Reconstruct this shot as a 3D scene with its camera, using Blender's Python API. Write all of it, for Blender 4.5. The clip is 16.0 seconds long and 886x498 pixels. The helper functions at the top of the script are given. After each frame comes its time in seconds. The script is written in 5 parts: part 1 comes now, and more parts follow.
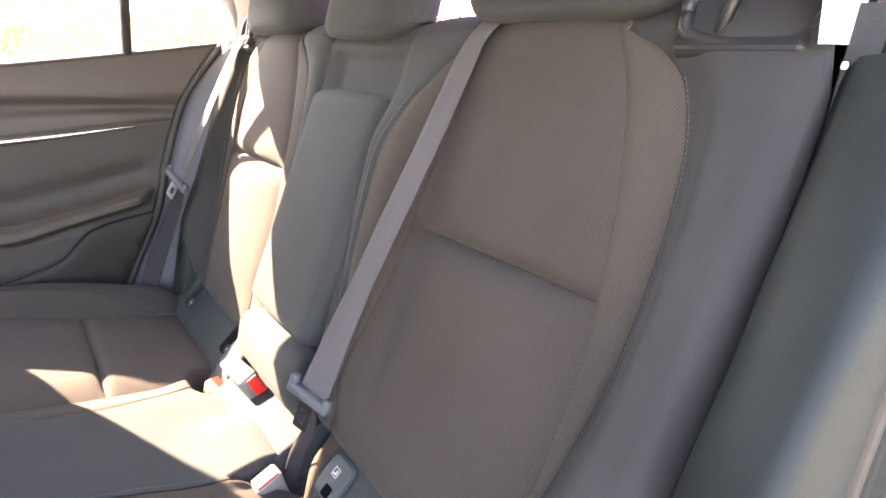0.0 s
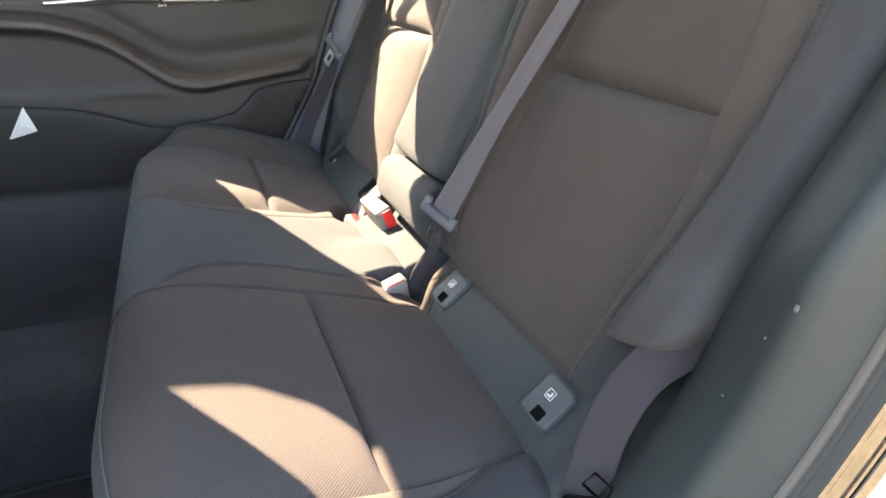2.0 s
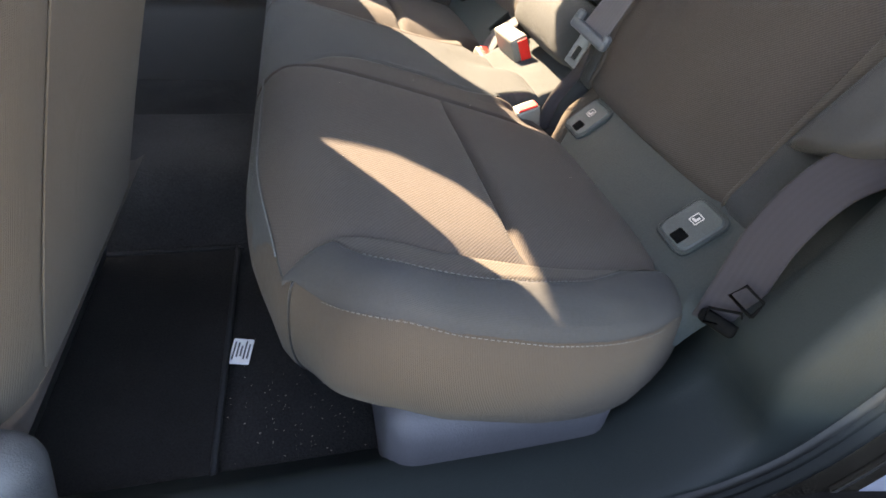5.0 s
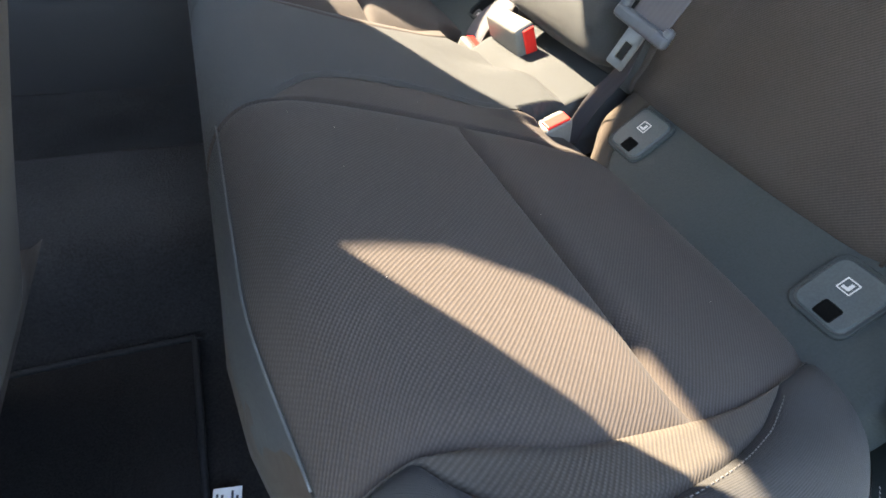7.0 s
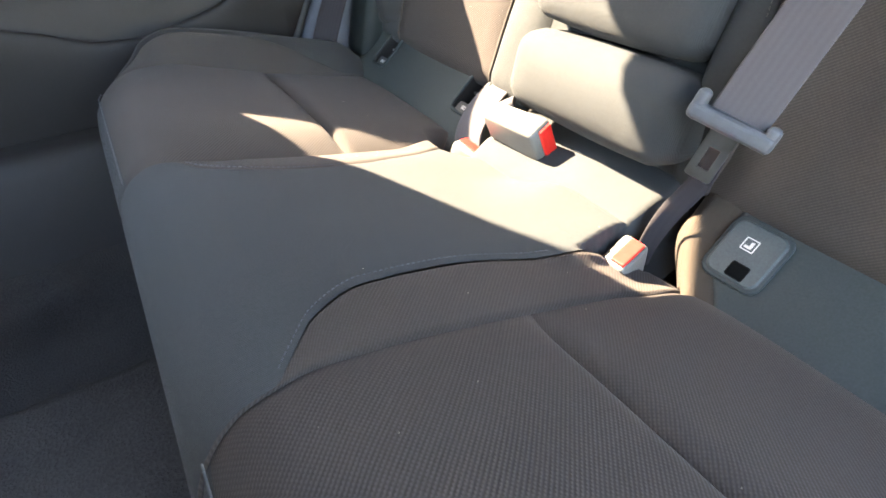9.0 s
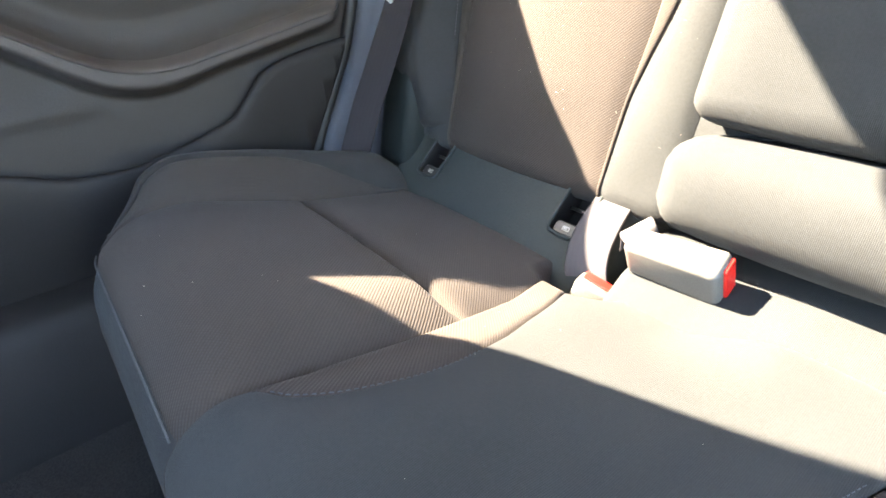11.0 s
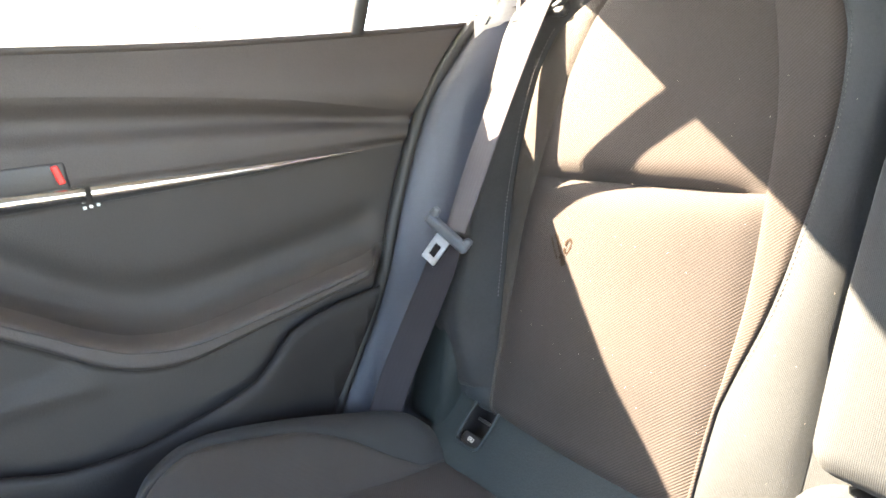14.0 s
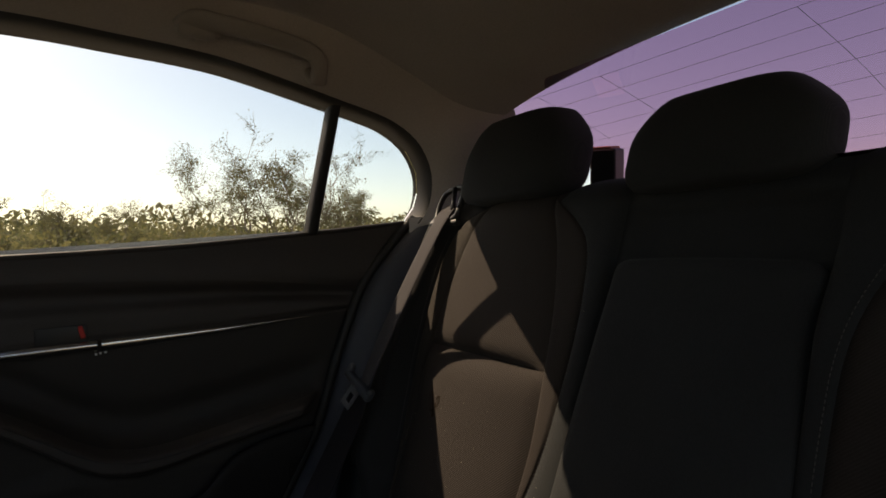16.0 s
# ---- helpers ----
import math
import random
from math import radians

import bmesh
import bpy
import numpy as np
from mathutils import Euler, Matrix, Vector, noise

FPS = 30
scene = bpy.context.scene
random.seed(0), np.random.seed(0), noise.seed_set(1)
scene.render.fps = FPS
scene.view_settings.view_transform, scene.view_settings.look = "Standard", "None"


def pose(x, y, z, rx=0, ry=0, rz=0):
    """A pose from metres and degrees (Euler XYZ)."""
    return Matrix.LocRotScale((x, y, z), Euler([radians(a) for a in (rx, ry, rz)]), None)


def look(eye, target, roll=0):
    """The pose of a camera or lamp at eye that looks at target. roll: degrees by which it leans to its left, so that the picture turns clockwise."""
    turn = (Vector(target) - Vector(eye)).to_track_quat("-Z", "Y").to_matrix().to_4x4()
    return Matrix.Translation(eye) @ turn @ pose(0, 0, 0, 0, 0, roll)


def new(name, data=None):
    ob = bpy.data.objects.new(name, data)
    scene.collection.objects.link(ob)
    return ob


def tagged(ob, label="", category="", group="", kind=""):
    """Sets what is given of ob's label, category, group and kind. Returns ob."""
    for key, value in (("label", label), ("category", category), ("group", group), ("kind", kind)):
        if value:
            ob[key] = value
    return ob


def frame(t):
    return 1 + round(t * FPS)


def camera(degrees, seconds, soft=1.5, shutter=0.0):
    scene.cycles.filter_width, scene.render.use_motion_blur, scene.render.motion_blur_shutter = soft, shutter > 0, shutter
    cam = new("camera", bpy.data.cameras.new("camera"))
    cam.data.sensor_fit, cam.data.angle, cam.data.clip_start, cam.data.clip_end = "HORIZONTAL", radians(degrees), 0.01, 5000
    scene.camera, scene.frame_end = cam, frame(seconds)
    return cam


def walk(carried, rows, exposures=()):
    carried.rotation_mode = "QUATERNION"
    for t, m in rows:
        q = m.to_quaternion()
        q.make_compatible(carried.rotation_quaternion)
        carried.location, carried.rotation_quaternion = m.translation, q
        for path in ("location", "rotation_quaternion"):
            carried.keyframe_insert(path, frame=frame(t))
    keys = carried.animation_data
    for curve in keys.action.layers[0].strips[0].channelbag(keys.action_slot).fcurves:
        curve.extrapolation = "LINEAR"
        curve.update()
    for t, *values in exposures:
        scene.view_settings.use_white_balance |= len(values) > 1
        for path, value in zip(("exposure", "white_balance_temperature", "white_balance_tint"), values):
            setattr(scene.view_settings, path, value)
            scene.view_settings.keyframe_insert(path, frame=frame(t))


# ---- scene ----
cam = camera(79.1, 16.0, soft=1.7)
EXPOSURES = [(0, 5.13, 8200, 24), (0.5, 5.27, 8200, 23), (1, 5.25, 8200, 22), (1.5, 4.89, 8000, 19), (2, 4.68, 8000, 16), (2.5, 4.22, 8100, 14), (3, 4.08, 8200, 15), (4.2, 4.38, 8700, 17), (6.5, 4.33, 8100, 13), (7, 4.35, 7600, 12), (7.5, 5.55, 7400, 12), (8, 5.85, 7600, 12), (8.5, 5.04, 7900, 14), (11, 5.08, 7300, 13), (12, 4.99, 7300, 14), (13, 5.41, 7000, 14), (14, 5.24, 7400, 14), (14.5, 4.93, 7700, 14), (15, 3.43, 8000, 14), (15.5, 1.48, 8300, 16), (16, 0.33, 8300, 17)]
PATH = [
    (0, (-0.24, -0.759, 1.077), (0.916, 0.72, 0.388), 0.5),
    (0.5, (-0.247, -0.788, 1.051), (0.834, 0.729, 0.323), 1.3),
    (1, (-0.268, -0.812, 1.021), (0.718, 0.738, 0.23), 2.0),
    (1.5, (-0.3, -0.84, 0.996), (0.592, 0.734, 0.144), 3.0),
    (2, (-0.337, -0.869, 0.973), (0.449, 0.734, 0.073), 3.7),
    (2.5, (-0.363, -0.894, 0.955), (0.293, 0.725, -0.02), 3.9),
    (3, (-0.374, -0.913, 0.931), (0.16, 0.69, -0.138), 4.4),
    (3.5, (-0.379, -0.928, 0.912), (0.072, 0.645, -0.238), 4.9),
    (4, (-0.383, -0.938, 0.892), (0.009, 0.629, -0.288), 5.8),
    (6.5, (-0.438, -0.715, 0.822), (0.182, 0.671, -0.479), 7.8),
    (7, (-0.443, -0.648, 0.821), (0.215, 0.717, -0.485), 6.9),
    (7.5, (-0.431, -0.573, 0.819), (0.278, 0.775, -0.478), 3.9),
    (8, (-0.423, -0.504, 0.826), (0.334, 0.822, -0.466), 1.0),
    (8.5, (-0.422, -0.455, 0.838), (0.345, 0.89, -0.427), -1.4),
    (11, (-0.447, -0.133, 0.83), (0.565, 1.269, -0.176), -4.5),
    (11.5, (-0.467, -0.068, 0.825), (0.557, 1.321, -0.187), -5.5),
    (12, (-0.477, -0.013, 0.815), (0.565, 1.368, -0.188), -5.2),
    (12.5, (-0.465, 0.021, 0.83), (0.605, 1.432, -0.099), -5.3),
    (13, (-0.461, 0.038, 0.857), (0.657, 1.489, 0.054), -4.0),
    (13.5, (-0.44, 0.03, 0.903), (0.724, 1.535, 0.287), -3.1),
    (14, (-0.423, 0.005, 0.959), (0.774, 1.527, 0.458), -2.7),
    (14.5, (-0.402, -0.057, 0.985), (0.738, 1.532, 0.564), -2.7),
    (15, (-0.398, -0.137, 0.998), (0.721, 1.495, 0.707), -2.2),
    (15.5, (-0.371, -0.236, 1.009), (0.718, 1.437, 0.887), -1.2),
    (16, (-0.348, -0.321, 1.031), (0.709, 1.377, 1.034), -1.0),
]
walk(cam, [(t, look(e, g, r)) for t, e, g, r in PATH], EXPOSURES)

# ---- light ----
SUN_WAY = Vector((-0.50, 0.98, 1.0)).normalized()
world = bpy.data.worlds.new("sky")
scene.world = world
world.use_nodes = True
wn = world.node_tree
sky = wn.nodes.new("ShaderNodeTexSky")
sky.sky_type = 'NISHITA'
sky.sun_disc = False
sky.sun_elevation = math.asin(SUN_WAY.z)
sky.sun_rotation = math.atan2(SUN_WAY.x, SUN_WAY.y)
wn.links.new(sky.outputs[0], wn.nodes["Background"].inputs[0])
wn.nodes["Background"].inputs[1].default_value = 0.15
sun_lamp = new("sun", bpy.data.lights.new("sun", 'SUN'))
sun_lamp.data.energy = 3.9
sun_lamp.data.angle = radians(0.5)
sun_lamp.data.color = (1.0, 0.90, 0.74)
sun_lamp.matrix_world = look(SUN_WAY * 30, (0, 0, 0))


# ---- materials ----
def node(nt, kind, **values):
    n = nt.nodes.new(kind)
    for key, value in values.items():
        n.inputs[key].default_value = value
    return n


def material(name, base, rough=0.7, metal=0.0, vary=0.25, scale=6.0, grain=180.0, bump=0.15, spec=0.4, sheen=0.0, coat=0.0, flecks=0.0):
    """A plain surface with broad stains and a fine grain."""
    m = bpy.data.materials.new(name)
    m.use_nodes = True
    nt = m.node_tree
    b = nt.nodes["Principled BSDF"]
    co = nt.nodes.new("ShaderNodeTexCoord")
    big = node(nt, "ShaderNodeTexNoise", Scale=scale, Detail=5.0)
    fine = node(nt, "ShaderNodeTexNoise", Scale=grain, Detail=3.0)
    for n in (big, fine):
        nt.links.new(co.outputs["Object"], n.inputs["Vector"])
    add = nt.nodes.new("ShaderNodeMath")
    add.operation = 'ADD'
    nt.links.new(big.outputs["Fac"], add.inputs[0])
    nt.links.new(fine.outputs["Fac"], add.inputs[1])
    ramp = nt.nodes.new("ShaderNodeMapRange")
    ramp.inputs["From Min"].default_value = 0.55
    ramp.inputs["From Max"].default_value = 1.45
    nt.links.new(add.outputs[0], ramp.inputs["Value"])
    mix = nt.nodes.new("ShaderNodeMix")
    mix.data_type = 'RGBA'
    mix.inputs["A"].default_value = (*[c * (1 - vary) for c in base], 1)
    mix.inputs["B"].default_value = (*[min(1, c * (1 + vary)) for c in base], 1)
    nt.links.new(ramp.outputs[0], mix.inputs["Factor"])
    colour = mix.outputs["Result"]
    if flecks:
        dust = node(nt, "ShaderNodeTexVoronoi", Scale=flecks)
        nt.links.new(co.outputs["Object"], dust.inputs["Vector"])
        less = nt.nodes.new("ShaderNodeMath")
        less.operation = 'LESS_THAN'
        less.inputs[1].default_value = 0.09
        nt.links.new(dust.outputs["Distance"], less.inputs[0])
        speck = nt.nodes.new("ShaderNodeMix")
        speck.data_type = 'RGBA'
        speck.inputs["B"].default_value = (0.35, 0.33, 0.3, 1)
        nt.links.new(less.outputs[0], speck.inputs["Factor"])
        nt.links.new(colour, speck.inputs["A"])
        colour = speck.outputs["Result"]
    nt.links.new(colour, b.inputs["Base Color"])
    b.inputs["Roughness"].default_value = rough
    b.inputs["Metallic"].default_value = metal
    b.inputs["Specular IOR Level"].default_value = spec
    b.inputs["Sheen Weight"].default_value = sheen
    b.inputs["Coat Weight"].default_value = coat
    bp = node(nt, "ShaderNodeBump", Strength=bump, Distance=0.002)
    nt.links.new(fine.outputs["Fac"], bp.inputs["Height"])
    nt.links.new(bp.outputs[0], b.inputs["Normal"])
    return m


def woven(name, base, across=0.0032, along=0.0026, depth=0.7, vary=0.3, thread=0.55, sheen=0.03, twill=False):
    """Cloth with a visible knit, laid out by the UV map in metres."""
    m = bpy.data.materials.new(name)
    m.use_nodes = True
    nt = m.node_tree
    b = nt.nodes["Principled BSDF"]
    co = nt.nodes.new("ShaderNodeTexCoord")
    sep = nt.nodes.new("ShaderNodeSeparateXYZ")
    nt.links.new(co.outputs["UV"], sep.inputs[0])

    def math_node(op, a, c=None):
        n = nt.nodes.new("ShaderNodeMath")
        n.operation = op
        for i, value in enumerate((a, c)):
            if value is None:
                continue
            if isinstance(value, (int, float)):
                n.inputs[i].default_value = value
            else:
                nt.links.new(value, n.inputs[i])
        return n.outputs[0]

    first, second = sep.outputs["X"], sep.outputs["Y"]
    if twill:
        first, second = [math_node('MULTIPLY', math_node(op, sep.outputs["Y"], sep.outputs["X"]), 0.7071) for op in ('ADD', 'SUBTRACT')]
    v = math_node('MULTIPLY', second, 2 * math.pi / along)
    u = math_node('MULTIPLY', first, 2 * math.pi / across)
    rib = math_node('MULTIPLY', math_node('ADD', math_node('SINE', u), 1.0), 0.5)
    loop_row = math_node('MULTIPLY', math_node('ADD', math_node('COSINE', v), 1.0), 0.5)
    knit = math_node('MULTIPLY', rib, math_node('ADD', math_node('MULTIPLY', loop_row, 0.35), 0.65))
    big = node(nt, "ShaderNodeTexNoise", Scale=7.0, Detail=4.0)
    fuzz = node(nt, "ShaderNodeTexNoise", Scale=420.0, Detail=2.0)
    for n in (big, fuzz):
        nt.links.new(co.outputs["Object"], n.inputs["Vector"])
    tone = math_node('ADD', math_node('MULTIPLY', knit, thread), math_node('MULTIPLY', big.outputs["Fac"], 1.0 - thread))
    tone = math_node('ADD', tone, math_node('MULTIPLY', math_node('SUBTRACT', fuzz.outputs["Fac"], 0.5), 0.5))
    mix = nt.nodes.new("ShaderNodeMix")
    mix.data_type = 'RGBA'
    mix.inputs["A"].default_value = (*[c * (1 - vary) for c in base], 1)
    mix.inputs["B"].default_value = (*[c * (1 + vary) for c in base], 1)
    nt.links.new(tone, mix.inputs["Factor"])
    nt.links.new(mix.outputs["Result"], b.inputs["Base Color"])
    b.inputs["Roughness"].default_value = 0.9
    b.inputs["Specular IOR Level"].default_value = 0.2
    b.inputs["Sheen Weight"].default_value = sheen
    b.inputs["Sheen Roughness"].default_value = 0.5
    bp = node(nt, "ShaderNodeBump", Strength=depth, Distance=0.0008)
    nt.links.new(math_node('ADD', knit, math_node('MULTIPLY', fuzz.outputs["Fac"], 0.4)), bp.inputs["Height"])
    nt.links.new(bp.outputs[0], b.inputs["Normal"])
    return m


def pane_material(name, tint, gloss=0.06):
    """Clear or filmed glass: tinted see-through with a weak mirror on it."""
    m = bpy.data.materials.new(name)
    m.use_nodes = True
    nt = m.node_tree
    nt.nodes.remove(nt.nodes["Principled BSDF"])
    clear = node(nt, "ShaderNodeBsdfTransparent", Color=(*tint, 1))
    shine = node(nt, "ShaderNodeBsdfGlossy", Roughness=0.02)
    fres = node(nt, "ShaderNodeFresnel", IOR=1.3)
    mix = nt.nodes.new("ShaderNodeMixShader")
    nt.links.new(fres.outputs[0], mix.inputs[0])
    nt.links.new(clear.outputs[0], mix.inputs[1])
    nt.links.new(shine.outputs[0], mix.inputs[2])
    nt.links.new(mix.outputs[0], nt.nodes["Material Output"].inputs[0])
    return m


KNIT = woven("brown_knit_cloth", (0.0350, 0.0284, 0.0249), across=0.0026, along=0.0026, depth=0.40, vary=0.40, thread=0.5, twill=True)
SEAT_COVER = woven("brown_seat_cover_cloth", (0.043, 0.0365, 0.0315), across=0.0014, along=0.0014, depth=0.4, vary=0.3, thread=0.4)
SKIRT = woven("brown_skirt_cloth", (0.0315, 0.0240, 0.0180), across=0.0014, along=0.0014, depth=0.4, vary=0.25, thread=0.4)
# paler copy of the brown knit, brighter light put into its colour
KNIT_LIT = woven("lit_tone_brown_knit_cloth", (0.0425, 0.0360, 0.0302), across=0.0026, along=0.0026, depth=0.35, vary=0.40, thread=0.5, twill=True)
SMOOTH = woven("slate_smooth_cloth", (0.0250, 0.0270, 0.0280), across=0.0013, along=0.0013, depth=0.3, vary=0.38, thread=0.2)
BOLSTER = woven("charcoal_bolster_cloth", (0.0225, 0.0222, 0.0222), across=0.0013, along=0.0013, depth=0.3, vary=0.38, thread=0.2)
FASCIA = woven("brown_flat_cloth", (0.035, 0.0300, 0.0272), across=0.0016, along=0.0016, depth=0.5, vary=0.3, thread=0.4)
COVER = material("pale_grey_green_cover", (0.040, 0.048, 0.049), 0.55, grain=500, bump=0.2, spec=0.2)
VINYL = material("grey_green_vinyl", (0.0222, 0.0274, 0.0274), 0.6, grain=500, bump=0.25, spec=0.14)
TRIM = material("dark_grey_trim_plastic", (0.0265, 0.0235, 0.0215), 0.6, grain=700, bump=0.3, spec=0.25)
# trim plastic darkened to hold the shade below the door pocket lip
SHADE_SKIN = material("shade_dark_plastic", (0.0135, 0.0122, 0.0118), 0.6, grain=600, bump=0.2, spec=0.2)
TRIM_SOFT = material("charcoal_soft_door_skin", (0.036, 0.0305, 0.028), 0.6, grain=600, bump=0.3)
TRIM_BLUE = material("blue_grey_pillar_plastic", (0.044, 0.046, 0.049), 0.5, grain=700, bump=0.3)
TRIM_DOOR = material("green_grey_door_trim", (0.0126, 0.0158, 0.0156), 0.5, grain=700, bump=0.15, spec=0.11)
BLACK = material("black_plastic", (0.012, 0.012, 0.013), 0.45, grain=500, bump=0.15)
RUBBER = material("black_rubber_seal", (0.012, 0.012, 0.012), 0.6, bump=0.1)
PALE = material("pale_grey_headliner", (0.42, 0.39, 0.36), 0.95, grain=300, bump=0.3, vary=0.12)
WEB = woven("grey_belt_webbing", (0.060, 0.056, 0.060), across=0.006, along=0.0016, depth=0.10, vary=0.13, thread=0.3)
# darker copy of the belt webbing, shade put into its colour
WEB_SHADE = woven("shade_toned_belt_webbing", (0.0168, 0.0148, 0.0170), across=0.006, along=0.0016, depth=0.08, vary=0.2, thread=0.3)
METAL = material("bright_steel", (0.7, 0.7, 0.7), 0.38, metal=1.0, vary=0.1, bump=0.05)
# copy of the bright steel, darkened in colour for the shaded belt tongue
STEEL_SHADE = material("shade_dark_polished_steel", (0.22, 0.22, 0.22), 0.28, metal=1.0, vary=0.1, bump=0.03)
CHROME = material("satin_chrome_blade", (0.62, 0.61, 0.6), 0.22, metal=1.0, vary=0.06, bump=0.02)
RED = material("red_button_plastic", (0.55, 0.02, 0.015), 0.4, vary=0.15)
GREY = material("grey_tongue_plastic", (0.05, 0.055, 0.063), 0.5, vary=0.15)
THREAD = material("grey_stitching_thread", (0.075, 0.071, 0.068), 0.9, vary=0.2)
NAVY = material("dark_blue_thread", (0.045, 0.05, 0.06), 0.9, vary=0.2)
PIPE = material("pale_piping", (0.05, 0.052, 0.054), 0.8, vary=0.3)
PRINT = material("white_print", (0.75, 0.75, 0.73), 0.7, vary=0.05)
CARPET = material("black_carpet", (0.0202, 0.0192, 0.0192), 1.0, vary=0.6, grain=350, bump=0.9, spec=0.04)
MAT_EDGE = material("grey_mat_binding", (0.021, 0.021, 0.022), 0.9, vary=0.3, grain=300, bump=0.4, spec=0.08)
MAT = material("charcoal_floor_mat", (0.0145, 0.0138, 0.0137), 1.0, vary=0.5, grain=450, bump=0.9, spec=0.04)
PAN_GREY = material("lavender_grey_plastic", (0.056, 0.056, 0.064), 0.55, grain=600, bump=0.25, spec=0.25)
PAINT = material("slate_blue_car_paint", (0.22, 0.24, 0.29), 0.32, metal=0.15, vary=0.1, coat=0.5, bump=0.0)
# dry earth's reflection painted in as a bronze tint on the grey
FLANGE = material("earth_reflection_grey_flange", (0.085, 0.074, 0.06), 0.2, metal=0.85, vary=0.4, scale=30, coat=0.6, bump=0.02)
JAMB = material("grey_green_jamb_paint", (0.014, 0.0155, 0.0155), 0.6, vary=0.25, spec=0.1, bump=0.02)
VOID = material("unlit_black_recess", (0.004, 0.004, 0.004), 1.0, spec=0.0)
GLASS = pane_material("clear_window_glass", (0.93, 0.95, 0.93))
PURPLE = pane_material("purple_filmed_glass", (0.62, 0.35, 0.47))
EARTH = material("dry_earth", (0.24, 0.2, 0.13), 1.0, vary=0.4, scale=0.6, grain=12, bump=0.4)
BARK = material("grey_brown_bark", (0.20, 0.165, 0.125), 0.95, vary=0.4, grain=90, bump=0.6)


def leaf_material(name, base):
    m = bpy.data.materials.new(name)
    m.use_nodes = True
    nt = m.node_tree
    b = nt.nodes["Principled BSDF"]
    geo = nt.nodes.new("ShaderNodeNewGeometry")
    ramp = nt.nodes.new("ShaderNodeMix")
    ramp.data_type = 'RGBA'
    ramp.inputs["A"].default_value = (base[0] * 0.55, base[1] * 0.6, base[2] * 0.5, 1)
    ramp.inputs["B"].default_value = (base[0] * 1.6, base[1] * 1.35, base[2] * 1.3, 1)
    nt.links.new(geo.outputs["Random Per Island"], ramp.inputs["Factor"])
    nt.links.new(ramp.outputs["Result"], b.inputs["Base Color"])
    b.inputs["Roughness"].default_value = 0.7
    back = nt.nodes.new("ShaderNodeBsdfTranslucent")
    nt.links.new(ramp.outputs["Result"], back.inputs[0])
    mix = node(nt, "ShaderNodeMixShader", Fac=0.4)
    nt.links.new(b.outputs[0], mix.inputs[1])
    nt.links.new(back.outputs[0], mix.inputs[2])
    nt.links.new(mix.outputs[0], nt.nodes["Material Output"].inputs[0])
    return m


LEAF = leaf_material("olive_leaves", (0.15, 0.155, 0.08))
SHRUB = leaf_material("yellow_green_shrub", (0.20, 0.20, 0.09))


# ---- mesh helpers ----
def mesh_object(name, verts, faces, mat, parent=None, label="", uvs=None, smooth=True):
    me = bpy.data.meshes.new(name)
    me.from_pydata([tuple(v) for v in verts], [], faces)
    if uvs is not None:
        layer = me.uv_layers.new(name="UVMap")
        for loop in me.loops:
            layer.data[loop.index].uv = uvs[loop.vertex_index]
    me.materials.append(mat)
    if smooth:
        me.shade_smooth()
    me.update()
    ob = new(name, me)
    if parent:
        ob.parent = parent
    if label:
        tagged(ob, label)
    return ob


def part(name, bm, mat, parent=None, label="", smooth=False):
    me = bpy.data.meshes.new(name)
    bm.to_mesh(me)
    bm.free()
    me.materials.append(mat)
    if smooth:
        me.shade_smooth()
    ob = new(name, me)
    if parent:
        ob.parent = parent
    if label:
        tagged(ob, label)
    return ob


def thing(name, label, category, group="", at=(0, 0, 0)):
    ob = new(name)
    ob.location = at
    return tagged(ob, label, category, group)


def sheet(name, rows, mat, parent=None, label="", flip=False, closed=False):
    """A smooth grid through rows of points, with a UV map in metres."""
    n, k = len(rows), len(rows[0])
    verts = [Vector(p) for r in rows for p in r]
    uvs = []
    mid = k // 2
    run = 0.0
    for i in range(n):
        if i:
            run += (verts[i * k + mid] - verts[(i - 1) * k + mid]).length
        acc = [0.0]
        for j in range(1, k):
            acc.append(acc[-1] + (verts[i * k + j] - verts[i * k + j - 1]).length)
        way = 1 if verts[i * k + mid].y > verts[i * k].y else -1
        uvs += [((a - acc[mid]) * way, run) for a in acc]
    faces = []
    for i in range(n - 1):
        for j in range(k - 1 if not closed else k):
            q = (i * k + j, i * k + (j + 1) % k, (i + 1) * k + (j + 1) % k, (i + 1) * k + j)
            faces.append(q[::-1] if flip else q)
    return mesh_object(name, verts, faces, mat, parent, label, uvs)


def curve(*pts):
    """A smooth function through (s, value) pairs, flat beyond the ends."""
    s = [p[0] for p in pts]
    if s[0] > s[-1]:
        pts, s = pts[::-1], s[::-1]
    val = [p[1] for p in pts]
    n = len(s)
    d = [(val[i + 1] - val[i]) / (s[i + 1] - s[i]) for i in range(n - 1)]
    g = [d[0]] + [0.0 if d[i - 1] * d[i] <= 0 else 2 * d[i - 1] * d[i] / (d[i - 1] + d[i]) for i in range(1, n - 1)] + [d[-1]]

    def f(x):
        if x <= s[0]:
            return val[0]
        if x >= s[-1]:
            return val[-1]
        i = max(j for j in range(n - 1) if s[j] <= x)
        h = s[i + 1] - s[i]
        t = (x - s[i]) / h
        return ((1 + 2 * t) * (1 - t) ** 2 * val[i] + t * (1 - t) ** 2 * h * g[i] + t * t * (3 - 2 * t) * val[i + 1] + t * t * (t - 1) * h * g[i + 1])
    return f


